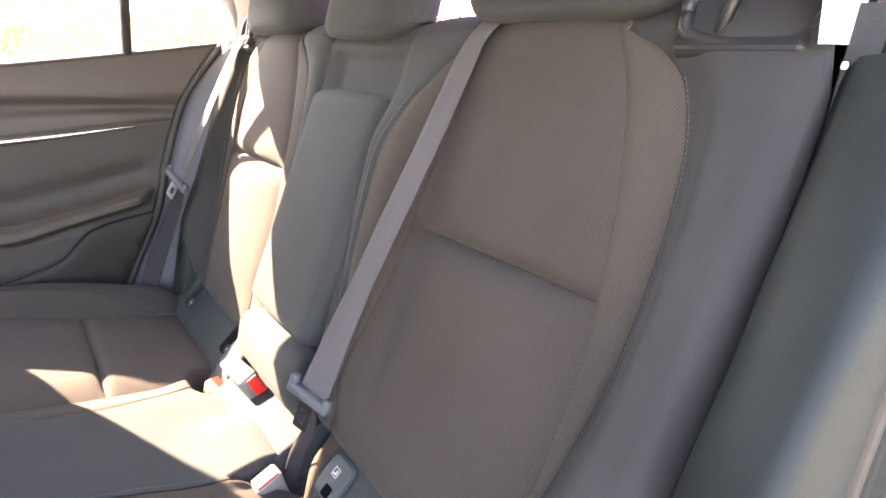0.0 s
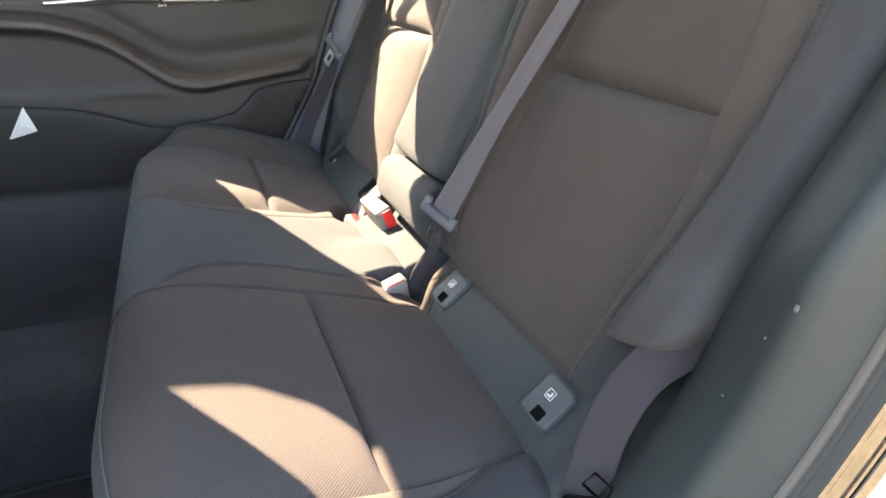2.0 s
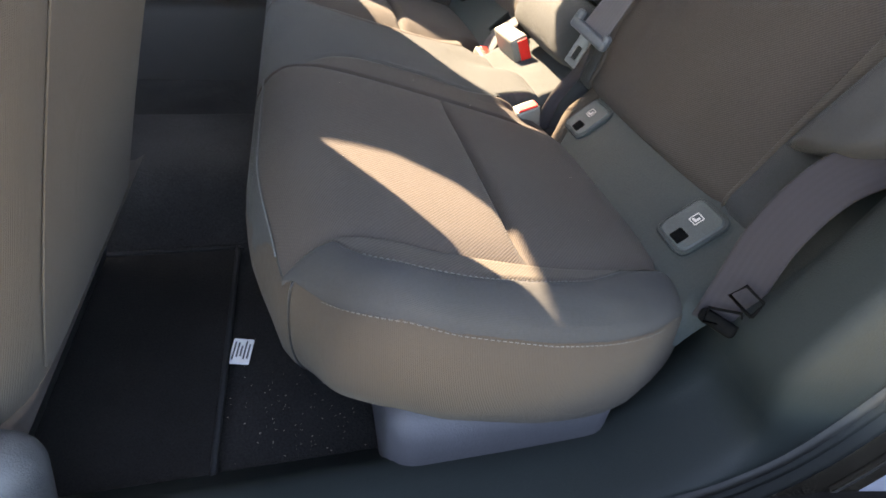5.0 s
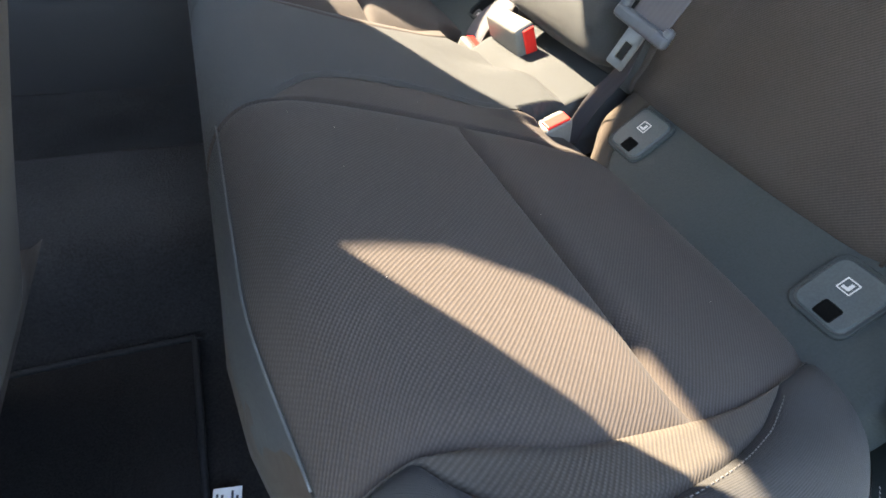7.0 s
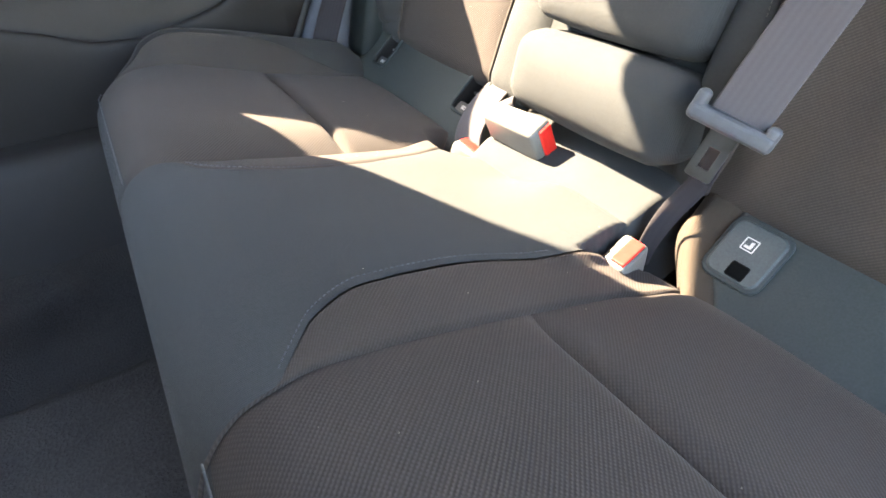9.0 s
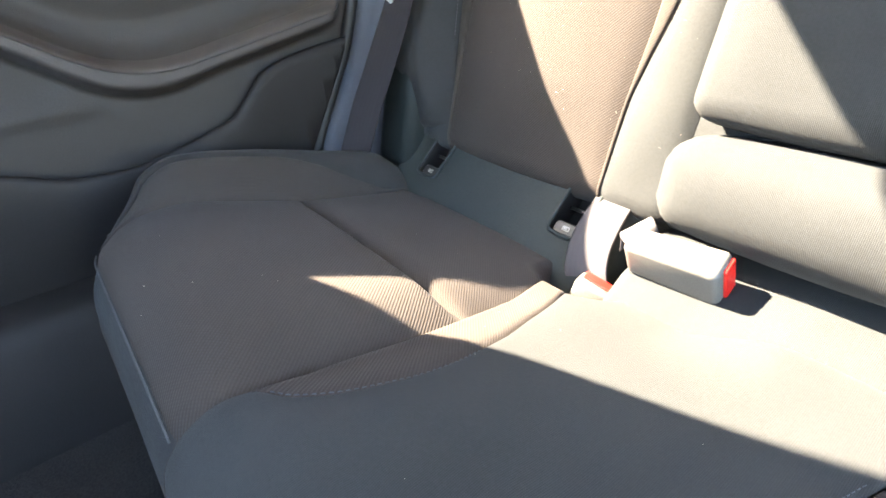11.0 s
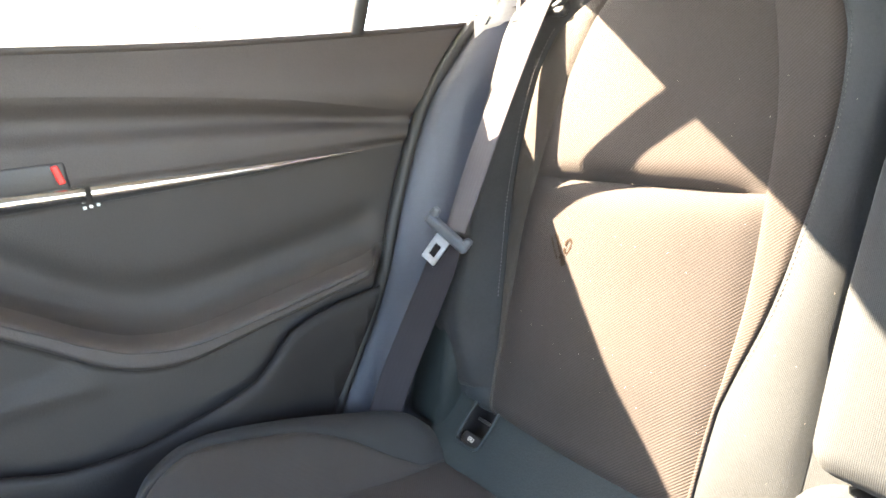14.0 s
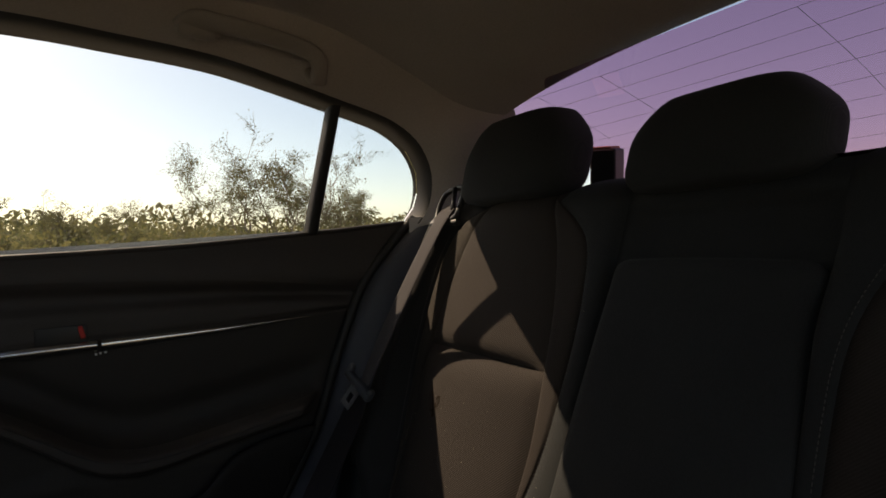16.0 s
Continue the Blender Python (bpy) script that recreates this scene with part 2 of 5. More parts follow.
def spline(pts, n):
    """n points along a smooth line through pts, evenly spaced."""
    pts = [Vector(p) for p in pts]
    dense = []
    for i in range(len(pts) - 1):
        p0, p1, p2, p3 = pts[max(i - 1, 0)], pts[i], pts[i + 1], pts[min(i + 2, len(pts) - 1)]
        for j in range(24):
            t = j / 24
            dense.append(0.5 * ((2 * p1) + (p2 - p0) * t + (2 * p0 - 5 * p1 + 4 * p2 - p3) * t * t + (3 * p1 - p0 - 3 * p2 + p3) * t ** 3))
    dense.append(pts[-1])
    acc = [0.0]
    for a, b in zip(dense, dense[1:]):
        acc.append(acc[-1] + (b - a).length)
    out = []
    j = 0
    for i in range(n):
        want = acc[-1] * i / (n - 1)
        while j < len(dense) - 2 and acc[j + 1] < want:
            j += 1
        t = (want - acc[j]) / max(acc[j + 1] - acc[j], 1e-9)
        out.append(dense[j].lerp(dense[j + 1], min(max(t, 0), 1)))
    return out


def smooth01(t):
    t = min(max(t, 0.0), 1.0)
    return t * t * (3 - 2 * t)


def rounded_box(size, r=0.01, seg=3):
    bm = bmesh.new()
    bmesh.ops.create_cube(bm, size=1.0)
    bmesh.ops.scale(bm, vec=size, verts=bm.verts)
    bmesh.ops.bevel(bm, geom=bm.edges[:], offset=min(r, min(size) * 0.49), segments=seg, profile=0.5, affect='EDGES')
    return bm


def moved(bm, m):
    bmesh.ops.transform(bm, matrix=m, verts=bm.verts)
    return bm


def tube(name, pts, radius, mat, parent=None, label="", sides=8, samples=0):
    """A round bar along a line of points."""
    pts = spline(pts, samples) if samples else [Vector(p) for p in pts]
    rows = []
    for i, p in enumerate(pts):
        d = (pts[min(i + 1, len(pts) - 1)] - pts[max(i - 1, 0)]).normalized()
        a = d.orthogonal().normalized() if i == 0 else (a - d * a.dot(d)).normalized()
        b = d.cross(a)
        rad = radius(i / (len(pts) - 1)) if callable(radius) else radius
        rows.append([p + (a * math.cos(2 * math.pi * k / sides) + b * math.sin(2 * math.pi * k / sides)) * rad for k in range(sides)])
    verts = [v for r in rows for v in r]
    n = len(rows)
    faces = [(i * sides + k, i * sides + (k + 1) % sides, (i + 1) * sides + (k + 1) % sides, (i + 1) * sides + k) for i in range(n - 1) for k in range(sides)]
    faces += [tuple(range(sides))[::-1], tuple((n - 1) * sides + k for k in range(sides))]
    return mesh_object(name, verts, faces, mat, parent, label)


def ribbon(name, pts, normals, width, thick, mat, parent=None, label="", samples=60):
    """A strap along pts; normals face the viewer's side."""
    line = spline(pts, samples)
    nor = spline(normals, samples)
    rows = []
    for i, p in enumerate(line):
        d = (line[min(i + 1, samples - 1)] - line[max(i - 1, 0)]).normalized()
        n = (nor[i] - d * nor[i].dot(d)).normalized()
        s = d.cross(n) * (width / 2)
        n = n * (thick / 2)
        e = 0.92
        rows.append([p - s * e + n, p - s * 0.5 + n * 1.15, p + n * 1.2, p + s * 0.5 + n * 1.15, p + s * e + n, p + s, p + s * e - n, p - n, p - s * e - n, p - s])
    return sheet(name, rows, mat, parent, label, closed=True)


def prism(name, outline, lo, hi, axis, mat, parent=None, label="", bevel=0.0):
    """A flat plate: an outline of (a, b) swept from lo to hi along the axis."""
    bm = bmesh.new()
    place = {'x': lambda a, b, c: (c, a, b), 'y': lambda a, b, c: (a, c, b), 'z': lambda a, b, c: (a, b, c)}[axis]
    ring = [bm.verts.new(place(a, b, lo)) for a, b in outline]
    face = bm.faces.new(ring)
    res = bmesh.ops.extrude_face_region(bm, geom=[face])
    verts = [v for v in res["geom"] if isinstance(v, bmesh.types.BMVert)]
    k = 'xyz'.index(axis)
    for v in verts:
        v.co[k] = hi
    bmesh.ops.recalc_face_normals(bm, faces=bm.faces)
    if bevel:
        bmesh.ops.bevel(bm, geom=bm.edges[:], offset=bevel, segments=2, affect='EDGES')
    return part(name, bm, mat, parent, label)


def stitches(name, line, normals, parent, step=0.0052, dash=0.0034, size=0.0008, mat=None):
    """A row of short raised threads along a line of points."""
    verts, faces = [], []
    acc, want = 0.0, 0.0
    for i in range(len(line) - 1):
        a, b = line[i], line[i + 1]
        seg = (b - a).length
        d = (b - a) / max(seg, 1e-9)
        n = Vector(normals[i]).normalized()
        s = d.cross(n).normalized() * (size / 2)
        while want < acc + seg:
            p = a + d * (want - acc)
            q = p + d * dash
            k = len(verts)
            verts += [p - s, p + s, q + s, q - s, p.lerp(q, 0.3) - s * 0.4 + n * size, p.lerp(q, 0.3) + s * 0.4 + n * size, p.lerp(q, 0.7) + s * 0.4 + n * size, p.lerp(q, 0.7) - s * 0.4 + n * size]
            faces += [(k + 4, k + 5, k + 6, k + 7), (k, k + 1, k + 5, k + 4), (k + 1, k + 2, k + 6, k + 5), (k + 2, k + 3, k + 7, k + 6), (k + 3, k, k + 4, k + 7)]
            want += step
        acc += seg
    return mesh_object(name, verts, faces, mat or THREAD, parent, "dark blue stitching thread" if mat else "pale grey stitching thread", smooth=False)


# ---- rear seat backs ----
BACK_LINE = spline([(0.085, 0, 0.532), (0.045, 0, 0.540), (0.027, 0, 0.562), (0.040, 0, 0.605), (0.0993, 0, 0.76), (0.135, 0, 0.868), (0.168, 0, 0.97), (0.2, 0, 1.065), (0.212, 0, 1.092), (0.232, 0, 1.11), (0.262, 0, 1.118), (0.30, 0, 1.116)], 180)
BACK_N = [Vector((-(BACK_LINE[min(i + 1, 179)] - BACK_LINE[max(i - 1, 0)]).z, 0, (BACK_LINE[min(i + 1, 179)] - BACK_LINE[max(i - 1, 0)]).x)).normalized() for i in range(180)]
SEAM_A_FAR = curve((0.56, 0.211), (0.66, 0.208), (0.693, 0.202), (0.76, 0.186), (0.815, 0.178), (0.937, 0.169), (1.0, 0.174), (1.042, 0.187), (1.075, 0.22), (1.10, 0.26))
SEAM_B_FAR = curve((0.56, 0.215), (0.62, 0.214), (0.77, 0.207), (0.877, 0.212), (0.935, 0.217), (1.03, 0.238), (1.10, 0.268))
SEAM_A_NEAR = curve((0.53, 0.142), (0.60, 0.150), (0.66, 0.152), (0.71, 0.145), (0.76, 0.133), (0.83, 0.127), (0.91, 0.129), (0.96, 0.136), (1.02, 0.155), (1.045, 0.178), (1.07, 0.209), (1.10, 0.25))
SEAM_B_NEAR = curve((0.53, 0.147), (0.60, 0.160), (0.66, 0.172), (0.74, 0.188), (0.85, 0.207), (0.97, 0.230), (1.03, 0.243), (1.10, 0.262))
SEAM_C = curve((0.53, 0.484), (0.56, 0.486), (0.64, 0.493), (0.72, 0.500), (0.8, 0.506), (0.87, 0.50), (0.943, 0.492), (1.0, 0.48), (1.06, 0.461), (1.10, 0.437))
SEAM_D = curve((0.53, 0.488), (0.56, 0.490), (0.60, 0.494), (0.64, 0.499), (0.68, 0.507), (0.72, 0.517), (0.849, 0.539), (0.93, 0.542), (0.99, 0.538), (1.05, 0.52), (1.08, 0.49), (1.10, 0.443))
EDGE_E = curve((0.56, 0.598), (0.63, 0.604), (0.66, 0.616), (0.80, 0.612), (0.99, 0.613), (1.05, 0.612), (1.10, 0.602))
PROUD = curve((0.62, 0.05), (0.67, 0.05), (0.75, 0.044), (0.85, 0.034), (1.0, 0.02), (1.1, 0.008))
EDGE_LOW = curve((0.56, 0.548), (0.72, 0.55))
GROOVE = 0.868


def ridge(y, z):
    """The raised roll of the near seat back beside the armrest."""
    return 0.024 * smooth01((y + 0.215) / 0.055) * smooth01((z - 0.575) / 0.09) * smooth01((1.05 - z) / 0.11) if y < 0 else 0.0


def back_strip(name, side, inner, outer, lo, hi, bulge, mat, parent, columns=10, top_dip=False, low_dip=False, wrap=False, label=""):
    rows = []
    idx = [i for i in range(180) if lo <= BACK_LINE[i].z and (BACK_LINE[i].z <= hi)]
    if lo > 0.56:
        idx = [i for i in idx if i > 12]
    if lo == GROOVE:
        idx = [idx[0] - 1] + idx
    for n, i in enumerate(idx):
        p, nor = BACK_LINE[i], BACK_N[i]
        z = min(p.z, 1.10) if p.x < 0.235 else 1.10
        y0, y1 = inner(z), outer(z)
        w = n / (len(idx) - 1)
        vert = 1.0
        if top_dip:
            vert *= 1 - abs(max(0, w - 0.5) * 2) ** 14
        if low_dip:
            vert *= 1 - abs(max(0, 0.5 - w) * 2) ** 18
        row = []
        lift = bulge(z) if callable(bulge) else bulge * (0.25 + 0.75 * smooth01((p.z - 0.56) / 0.11))
        for j in range(columns + 1):
            u = j / columns
            if wrap and callable(bulge):
                o = lift * smooth01(u / 0.55) * (1 - 0.45 * max(0.0, (u - 0.75) / 0.25) ** 2) - 0.0028 * max(0.0, 1 - u * columns)
            else:
                o = lift * (1 - abs(2 * u - 1) ** 2.3) * vert - 0.0022 * abs(2 * u - 1) ** (2 * columns) - 0.012 * (1 - vert) * (1 - abs(2 * u - 1) ** 10)
            y = y0 + (y1 - y0) * u
            row.append(Vector((0, side * y, 0)) + p + nor * (o + ridge(side * y, p.z)))
        if wrap:
            tuck = max(0.0, 1 - w / 0.07) ** 2.5 * 0.075 if low_dip else 0.0
            row = [q - nor * tuck * smooth01(k / 3) for k, q in enumerate(row)]
            for dy, dn in ((0.006, 0.4), (0.010, 0.1), (0.010, -0.6), (0.008, -2.2), (0.006, -3.6)):
                row.append(Vector((0, side * (y1 + dy), 0)) + p + nor * (dn * (lift if callable(bulge) else 0.02) - tuck))
        rows.append(row)
    return sheet(name, rows, mat, parent, label, flip=side > 0)


BOLSTER_LOW = curve((0.0, 0.634), (0.12, 0.638), (0.45, 0.646), (0.75, 0.660), (0.92, 0.677), (1.0, 0.694))


def on_back(z_low, w):
    """A place on the seat back line between a height and its rolled top edge."""
    first = min(range(14, 140), key=lambda q: abs(BACK_LINE[q].z - z_low))
    f = first + (176 - first) * w
    i = min(int(f), 178)
    k = f - i
    return BACK_LINE[i].lerp(BACK_LINE[i + 1], k) + Vector((0, 0, (z_low - BACK_LINE[first].z) * (1 - w))), BACK_N[i].lerp(BACK_N[i + 1], k).normalized()


def side_bolster(name, side, mat, parent):
    """The swollen outer bolster, closed and rounded underneath."""
    rows = []
    steps = [(0.03, 0.085), (0.012, 0.06), (0.002, 0.034), (0.0, 0.016), (0.004, 0.006), (0.012, 0.001)] + [(0.02 + 0.98 * k / 70, 0.0) for k in range(71)]
    for w, tuck in steps:
        row = []
        for j in range(19):
            u = j / 18
            p, nor = on_back(BOLSTER_LOW(u) if side < 0 else 0.580 - 0.02 * u, w)
            z = min(p.z, 1.10) if p.x < 0.235 else 1.10
            y = SEAM_D(z) + (EDGE_E(z) - SEAM_D(z)) * u
            lift = PROUD(z) * (1.0 if side < 0 else smooth01((z - 0.54) / 0.14)) * smooth01(u / 0.42) * (1 - 0.35 * max(0.0, (u - 0.8) / 0.2) ** 2) - 0.003 * max(0.0, 1 - 18 * u)
            row.append(p + Vector((0, side * y, 0)) + nor * (lift - tuck * smooth01(u * 6)))
        p, nor = on_back(BOLSTER_LOW(1.0) if side < 0 else 0.56, w)
        z = min(p.z, 1.10) if p.x < 0.235 else 1.10
        for dy, dn in ((0.005, 0.45), (0.008, 0.15), (0.008, -0.6), (0.004, -2.0), (0.0, -3.4)):
            row.append(p + Vector((0, side * (EDGE_E(z) + dy), 0)) + nor * (dn * PROUD(z) * (1.0 if side < 0 else smooth01((z - 0.54) / 0.14)) - tuck))
        rows.append(row)
    return sheet(name, rows, mat, parent, flip=side > 0)


bench = thing("rear_bench", "dark rear bench seat with brown knit panels, partly in sun", "car seat", at=(0, 0, 0.285))
BENCH_UP = pose(0, 0, -0.285)


def seat_back(side, label):
    core = [(0.09, 0.55), (0.06, 0.60), (0.22, 1.085), (0.25, 1.10), (0.33, 1.10), (0.30, 1.0), (0.2, 0.55)]
    lo_y, hi_y = sorted((side * 0.13, side * 0.53))
    root = prism("backrest", core, lo_y, hi_y, 'y', SMOOTH, bench, label)
    root.matrix_basis = BENCH_UP
    inner = lambda z: 0.128 if side > 0 else 0.108
    SEAM_A, SEAM_B = (SEAM_A_FAR, SEAM_B_FAR) if side > 0 else (SEAM_A_NEAR, SEAM_B_NEAR)
    back_strip("inner_bolster", side, inner, SEAM_A, 0.5, 2, 0.009 if side > 0 else 0.004, SMOOTH, root)
    back_strip("inner_side_panel", side, SEAM_A, SEAM_B, 0.5, 2, 0.0015, KNIT, root, 8)
    back_strip("lower_centre_panel", side, SEAM_B, SEAM_C, 0.5, GROOVE, 0.018, KNIT, root, 24, top_dip=True)
    back_strip("upper_centre_panel", side, SEAM_B, SEAM_C, GROOVE, 2, 0.012, KNIT, root, 24, low_dip=True)
    back_strip("outer_side_panel", side, SEAM_C, SEAM_D, 0.5, 2, 0.0012, KNIT_LIT, root, 8)
    side_bolster("outer_bolster", side, BOLSTER, root)
    back_strip("lower_bolster", side, SEAM_D, EDGE_LOW, 0.5, 0.70, 0.004, SMOOTH, root, 5, wrap=True)
    for seam, off, lo, hi, word in ((SEAM_D, 0.0045, 0.70, 1.06, "outer_stitching"), (SEAM_A, -0.0045, 0.70, 1.03, "inner_stitching")):
        pts, nors = [], []
        for i in range(180):
            p = BACK_LINE[i]
            if lo < p.z < hi and p.x < 0.22:
                pts.append(p + BACK_N[i] * (0.0035 + ridge(side * (seam(p.z) + off), p.z)) + Vector((0, side * (seam(p.z) + off), 0)))
                nors.append(BACK_N[i])
        stitches(word, pts, nors, root)
    return root


seat_back(-1, "dark rear seat back with brown knit centre panels")
far_back = seat_back(1, "sunlit rear seat back with brown knit panels and a stain")

# the centre of the seat back: a slim panel, folded-up armrest and the block under it
rows = []
for i in range(180):
    p, nor = BACK_LINE[i], BACK_N[i]
    row = []
    for j in range(15):
        y = -0.128 + 0.256 * j / 14
        inset = 0.012 * smooth01((p.z - 1.012) / 0.012) * smooth01((1.085 - p.z) / 0.012) * smooth01((0.112 - abs(y)) / 0.012)
        row.append(p + Vector((0, y, 0)) - nor * (inset + 0.003))
    rows.append(row)
back_panel = sheet("centre_back_panel", rows, SMOOTH, bench, "slate cloth panel behind the armrest")
back_panel.matrix_basis = BENCH_UP


def soft_block(name, centre_at, size, lean, mat, parent, r=0.02, puff=0.006, label=""):
    """An upholstered block: rounded and slightly swollen."""
    bm = rounded_box(size, r, 4)
    bmesh.ops.subdivide_edges(bm, edges=[e for e in bm.edges if e.calc_length() > min(size) * 0.5], cuts=8, use_grid_fill=True)
    for v in bm.verts:
        f = [1 - min(1, abs(2 * v.co[k] / size[k])) ** 2 for k in range(3)]
        n = Vector([math.copysign(1, v.co[k]) if abs(2 * v.co[k] / size[k]) > 0.97 else 0 for k in range(3)])
        for k in range(3):
            if n[k]:
                v.co[k] += n[k] * puff * f[(k + 1) % 3] * f[(k + 2) % 3]
    moved(bm, pose(*centre_at, 0, lean, 0))
    ob = part(name, bm, mat, parent, label, smooth=True)
    uv = ob.data.uv_layers.new(name="UVMap")
    for loop in ob.data.loops:
        c = ob.data.vertices[loop.vertex_index].co
        uv.data[loop.index].uv = (c.y, c.z + c.x * 0.3)
    return ob


for name, at, size, lean, r, words in (("folding_armrest", (0.115, 0.007, 0.838), (0.055, 0.226, 0.375), 24.0, 0.018, "slate cloth armrest, folded up"), ("centre_block", (0.028, 0.0, 0.61), (0.085, 0.246, 0.088), 14.0, 0.026, "slate cloth block under the armrest")):
    soft_block(name, at, size, lean, SMOOTH, bench, r, label=words).matrix_basis = BENCH_UP

# ---- rear seat cushion ----
CUSH = spline([(-0.02, 0, 0.478), (-0.05, 0, 0.499), (-0.10, 0, 0.516), (-0.205, 0, 0.546), (-0.31, 0, 0.576), (-0.365, 0, 0.591), (-0.40, 0, 0.598), (-0.424, 0, 0.598), (-0.441, 0, 0.591), (-0.453, 0, 0.581), (-0.463, 0, 0.566), (-0.469, 0, 0.545)], 160)
CUSH_N = []
for i in range(160):
    d = CUSH[min(i + 1, 159)] - CUSH[max(i - 1, 0)]
    CUSH_N.append(Vector((d.z, 0, -d.x)).normalized())
ARC_I = curve((-0.02, 0.158), (-0.04, 0.150), (-0.08, 0.138), (-0.119, 0.126), (-0.16, 0.115), (-0.24, 0.103), (-0.32, 0.110), (-0.365, 0.135), (-0.395, 0.172), (-0.407, 0.186), (-0.43, 0.190), (-0.453, 0.197), (-0.469, 0.21))
ARC_J = curve((-0.02, 0.195), (-0.05, 0.192), (-0.2, 0.181), (-0.3, 0.178), (-0.38, 0.181), (-0.407, 0.1865), (-0.43, 0.1905), (-0.453, 0.1975), (-0.469, 0.2105))
ARC_I_FAR = curve((-0.02, 0.19), (-0.03, 0.182), (-0.06, 0.165), (-0.10, 0.15), (-0.17, 0.128), (-0.222, 0.112), (-0.30, 0.101), (-0.35, 0.107), (-0.385, 0.123), (-0.403, 0.1405), (-0.43, 0.142), (-0.453, 0.144), (-0.469, 0.146))
ARC_J_FAR = curve((-0.02, 0.195), (-0.05, 0.192), (-0.121, 0.181), (-0.22, 0.166), (-0.28, 0.158), (-0.34, 0.153), (-0.385, 0.146), (-0.403, 0.1410), (-0.43, 0.1425), (-0.453, 0.1445), (-0.469, 0.1465))
ARC_K = curve((-0.02, 0.508), (-0.05, 0.517), (-0.10, 0.532), (-0.21, 0.548), (-0.30, 0.550), (-0.392, 0.534), (-0.428, 0.536), (-0.4545, 0.544), (-0.469, 0.546))
ARC_L = curve((-0.02, 0.510), (-0.08, 0.526), (-0.10, 0.5305), (-0.13, 0.546), (-0.17, 0.564), (-0.234, 0.581), (-0.29, 0.588), (-0.325, 0.585), (-0.358, 0.570), (-0.38, 0.549), (-0.398, 0.5345), (-0.428, 0.5365), (-0.4545, 0.5445), (-0.469, 0.5465))
ARC_M = curve((-0.02, 0.556), (-0.07, 0.590), (-0.12, 0.617), (-0.18, 0.634), (-0.24, 0.641), (-0.30, 0.640), (-0.35, 0.628), (-0.384, 0.607), (-0.42, 0.578), (-0.44, 0.558), (-0.4545, 0.5465), (-0.469, 0.547))
ARC_K_FAR = curve((-0.02, 0.515), (-0.074, 0.502), (-0.14, 0.494), (-0.205, 0.491), (-0.277, 0.497), (-0.35, 0.503), (-0.40, 0.500), (-0.44, 0.492), (-0.469, 0.490))
ARC_L_FAR = curve((-0.02, 0.517), (-0.074, 0.505), (-0.11, 0.525), (-0.16, 0.562), (-0.22, 0.590), (-0.30, 0.597), (-0.36, 0.575), (-0.40, 0.540), (-0.425, 0.512), (-0.445, 0.493), (-0.469, 0.4905))
ARC_M_FAR = curve((-0.02, 0.598), (-0.09, 0.628), (-0.18, 0.643), (-0.27, 0.641), (-0.33, 0.625), (-0.37, 0.600), (-0.405, 0.570), (-0.435, 0.535), (-0.4545, 0.498), (-0.469, 0.491))
PUFF = curve((-0.02, 0.040), (-0.055, 0.046), (-0.14, 0.039), (-0.25, 0.034), (-0.33, 0.028), (-0.373, 0.017), (-0.42, 0.001), (-0.47, -0.004))
SPLIT = -0.219


def corner_drop(x, y):
    """How far the cushion lies under its middle section: raised far bolster, lower outer corners, buckle pockets."""
    puff = PUFF(x) * smooth01((y - 0.487) / 0.10) + 0.008 * smooth01((-y - 0.55) / 0.05) * smooth01((x + 0.42) / 0.08)
    corner = 0.034 * smooth01((-y - 0.38) / 0.2) + 0.016 * smooth01((y - 0.38) / 0.14)
    r = ((x + 0.058) / 0.030) ** 2 + ((y - 0.168) / 0.040) ** 2
    pocket = 0.055 * math.exp(-r * r * r)
    # the near pocket is a three-cornered slit, its centre side raised
    w = (x + 0.121) / 0.083
    inside = min(-0.124 + 0.007 * w - y, y + 0.124 + 0.039 * w)
    pocket += 0.065 * smooth01(inside / 0.009)
    pocket += 0.007 * smooth01((x + 0.125) / 0.05) * math.exp(-((y + 0.172) / 0.022) ** 2)
    pocket -= 0.030 * smooth01((x + 0.17) / 0.13) * smooth01((y + 0.145) / 0.02) * smooth01((0.06 - y) / 0.1)
    valley = 0.010 * math.exp(-((y - ARC_J_FAR(x)) / 0.034) ** 2) * smooth01((-x - 0.09) / 0.06) * smooth01((x + 0.43) / 0.07)
    return -puff + corner * smooth01((-0.33 - x) / 0.12) + pocket + valley


def bow(x, y):
    """The front edge curves back towards the outer corners."""
    return 0.021 * smooth01((abs(y) - (0.40 if y < 0 else 0.42)) / 0.17) * smooth01((-0.37 - x) / 0.07)


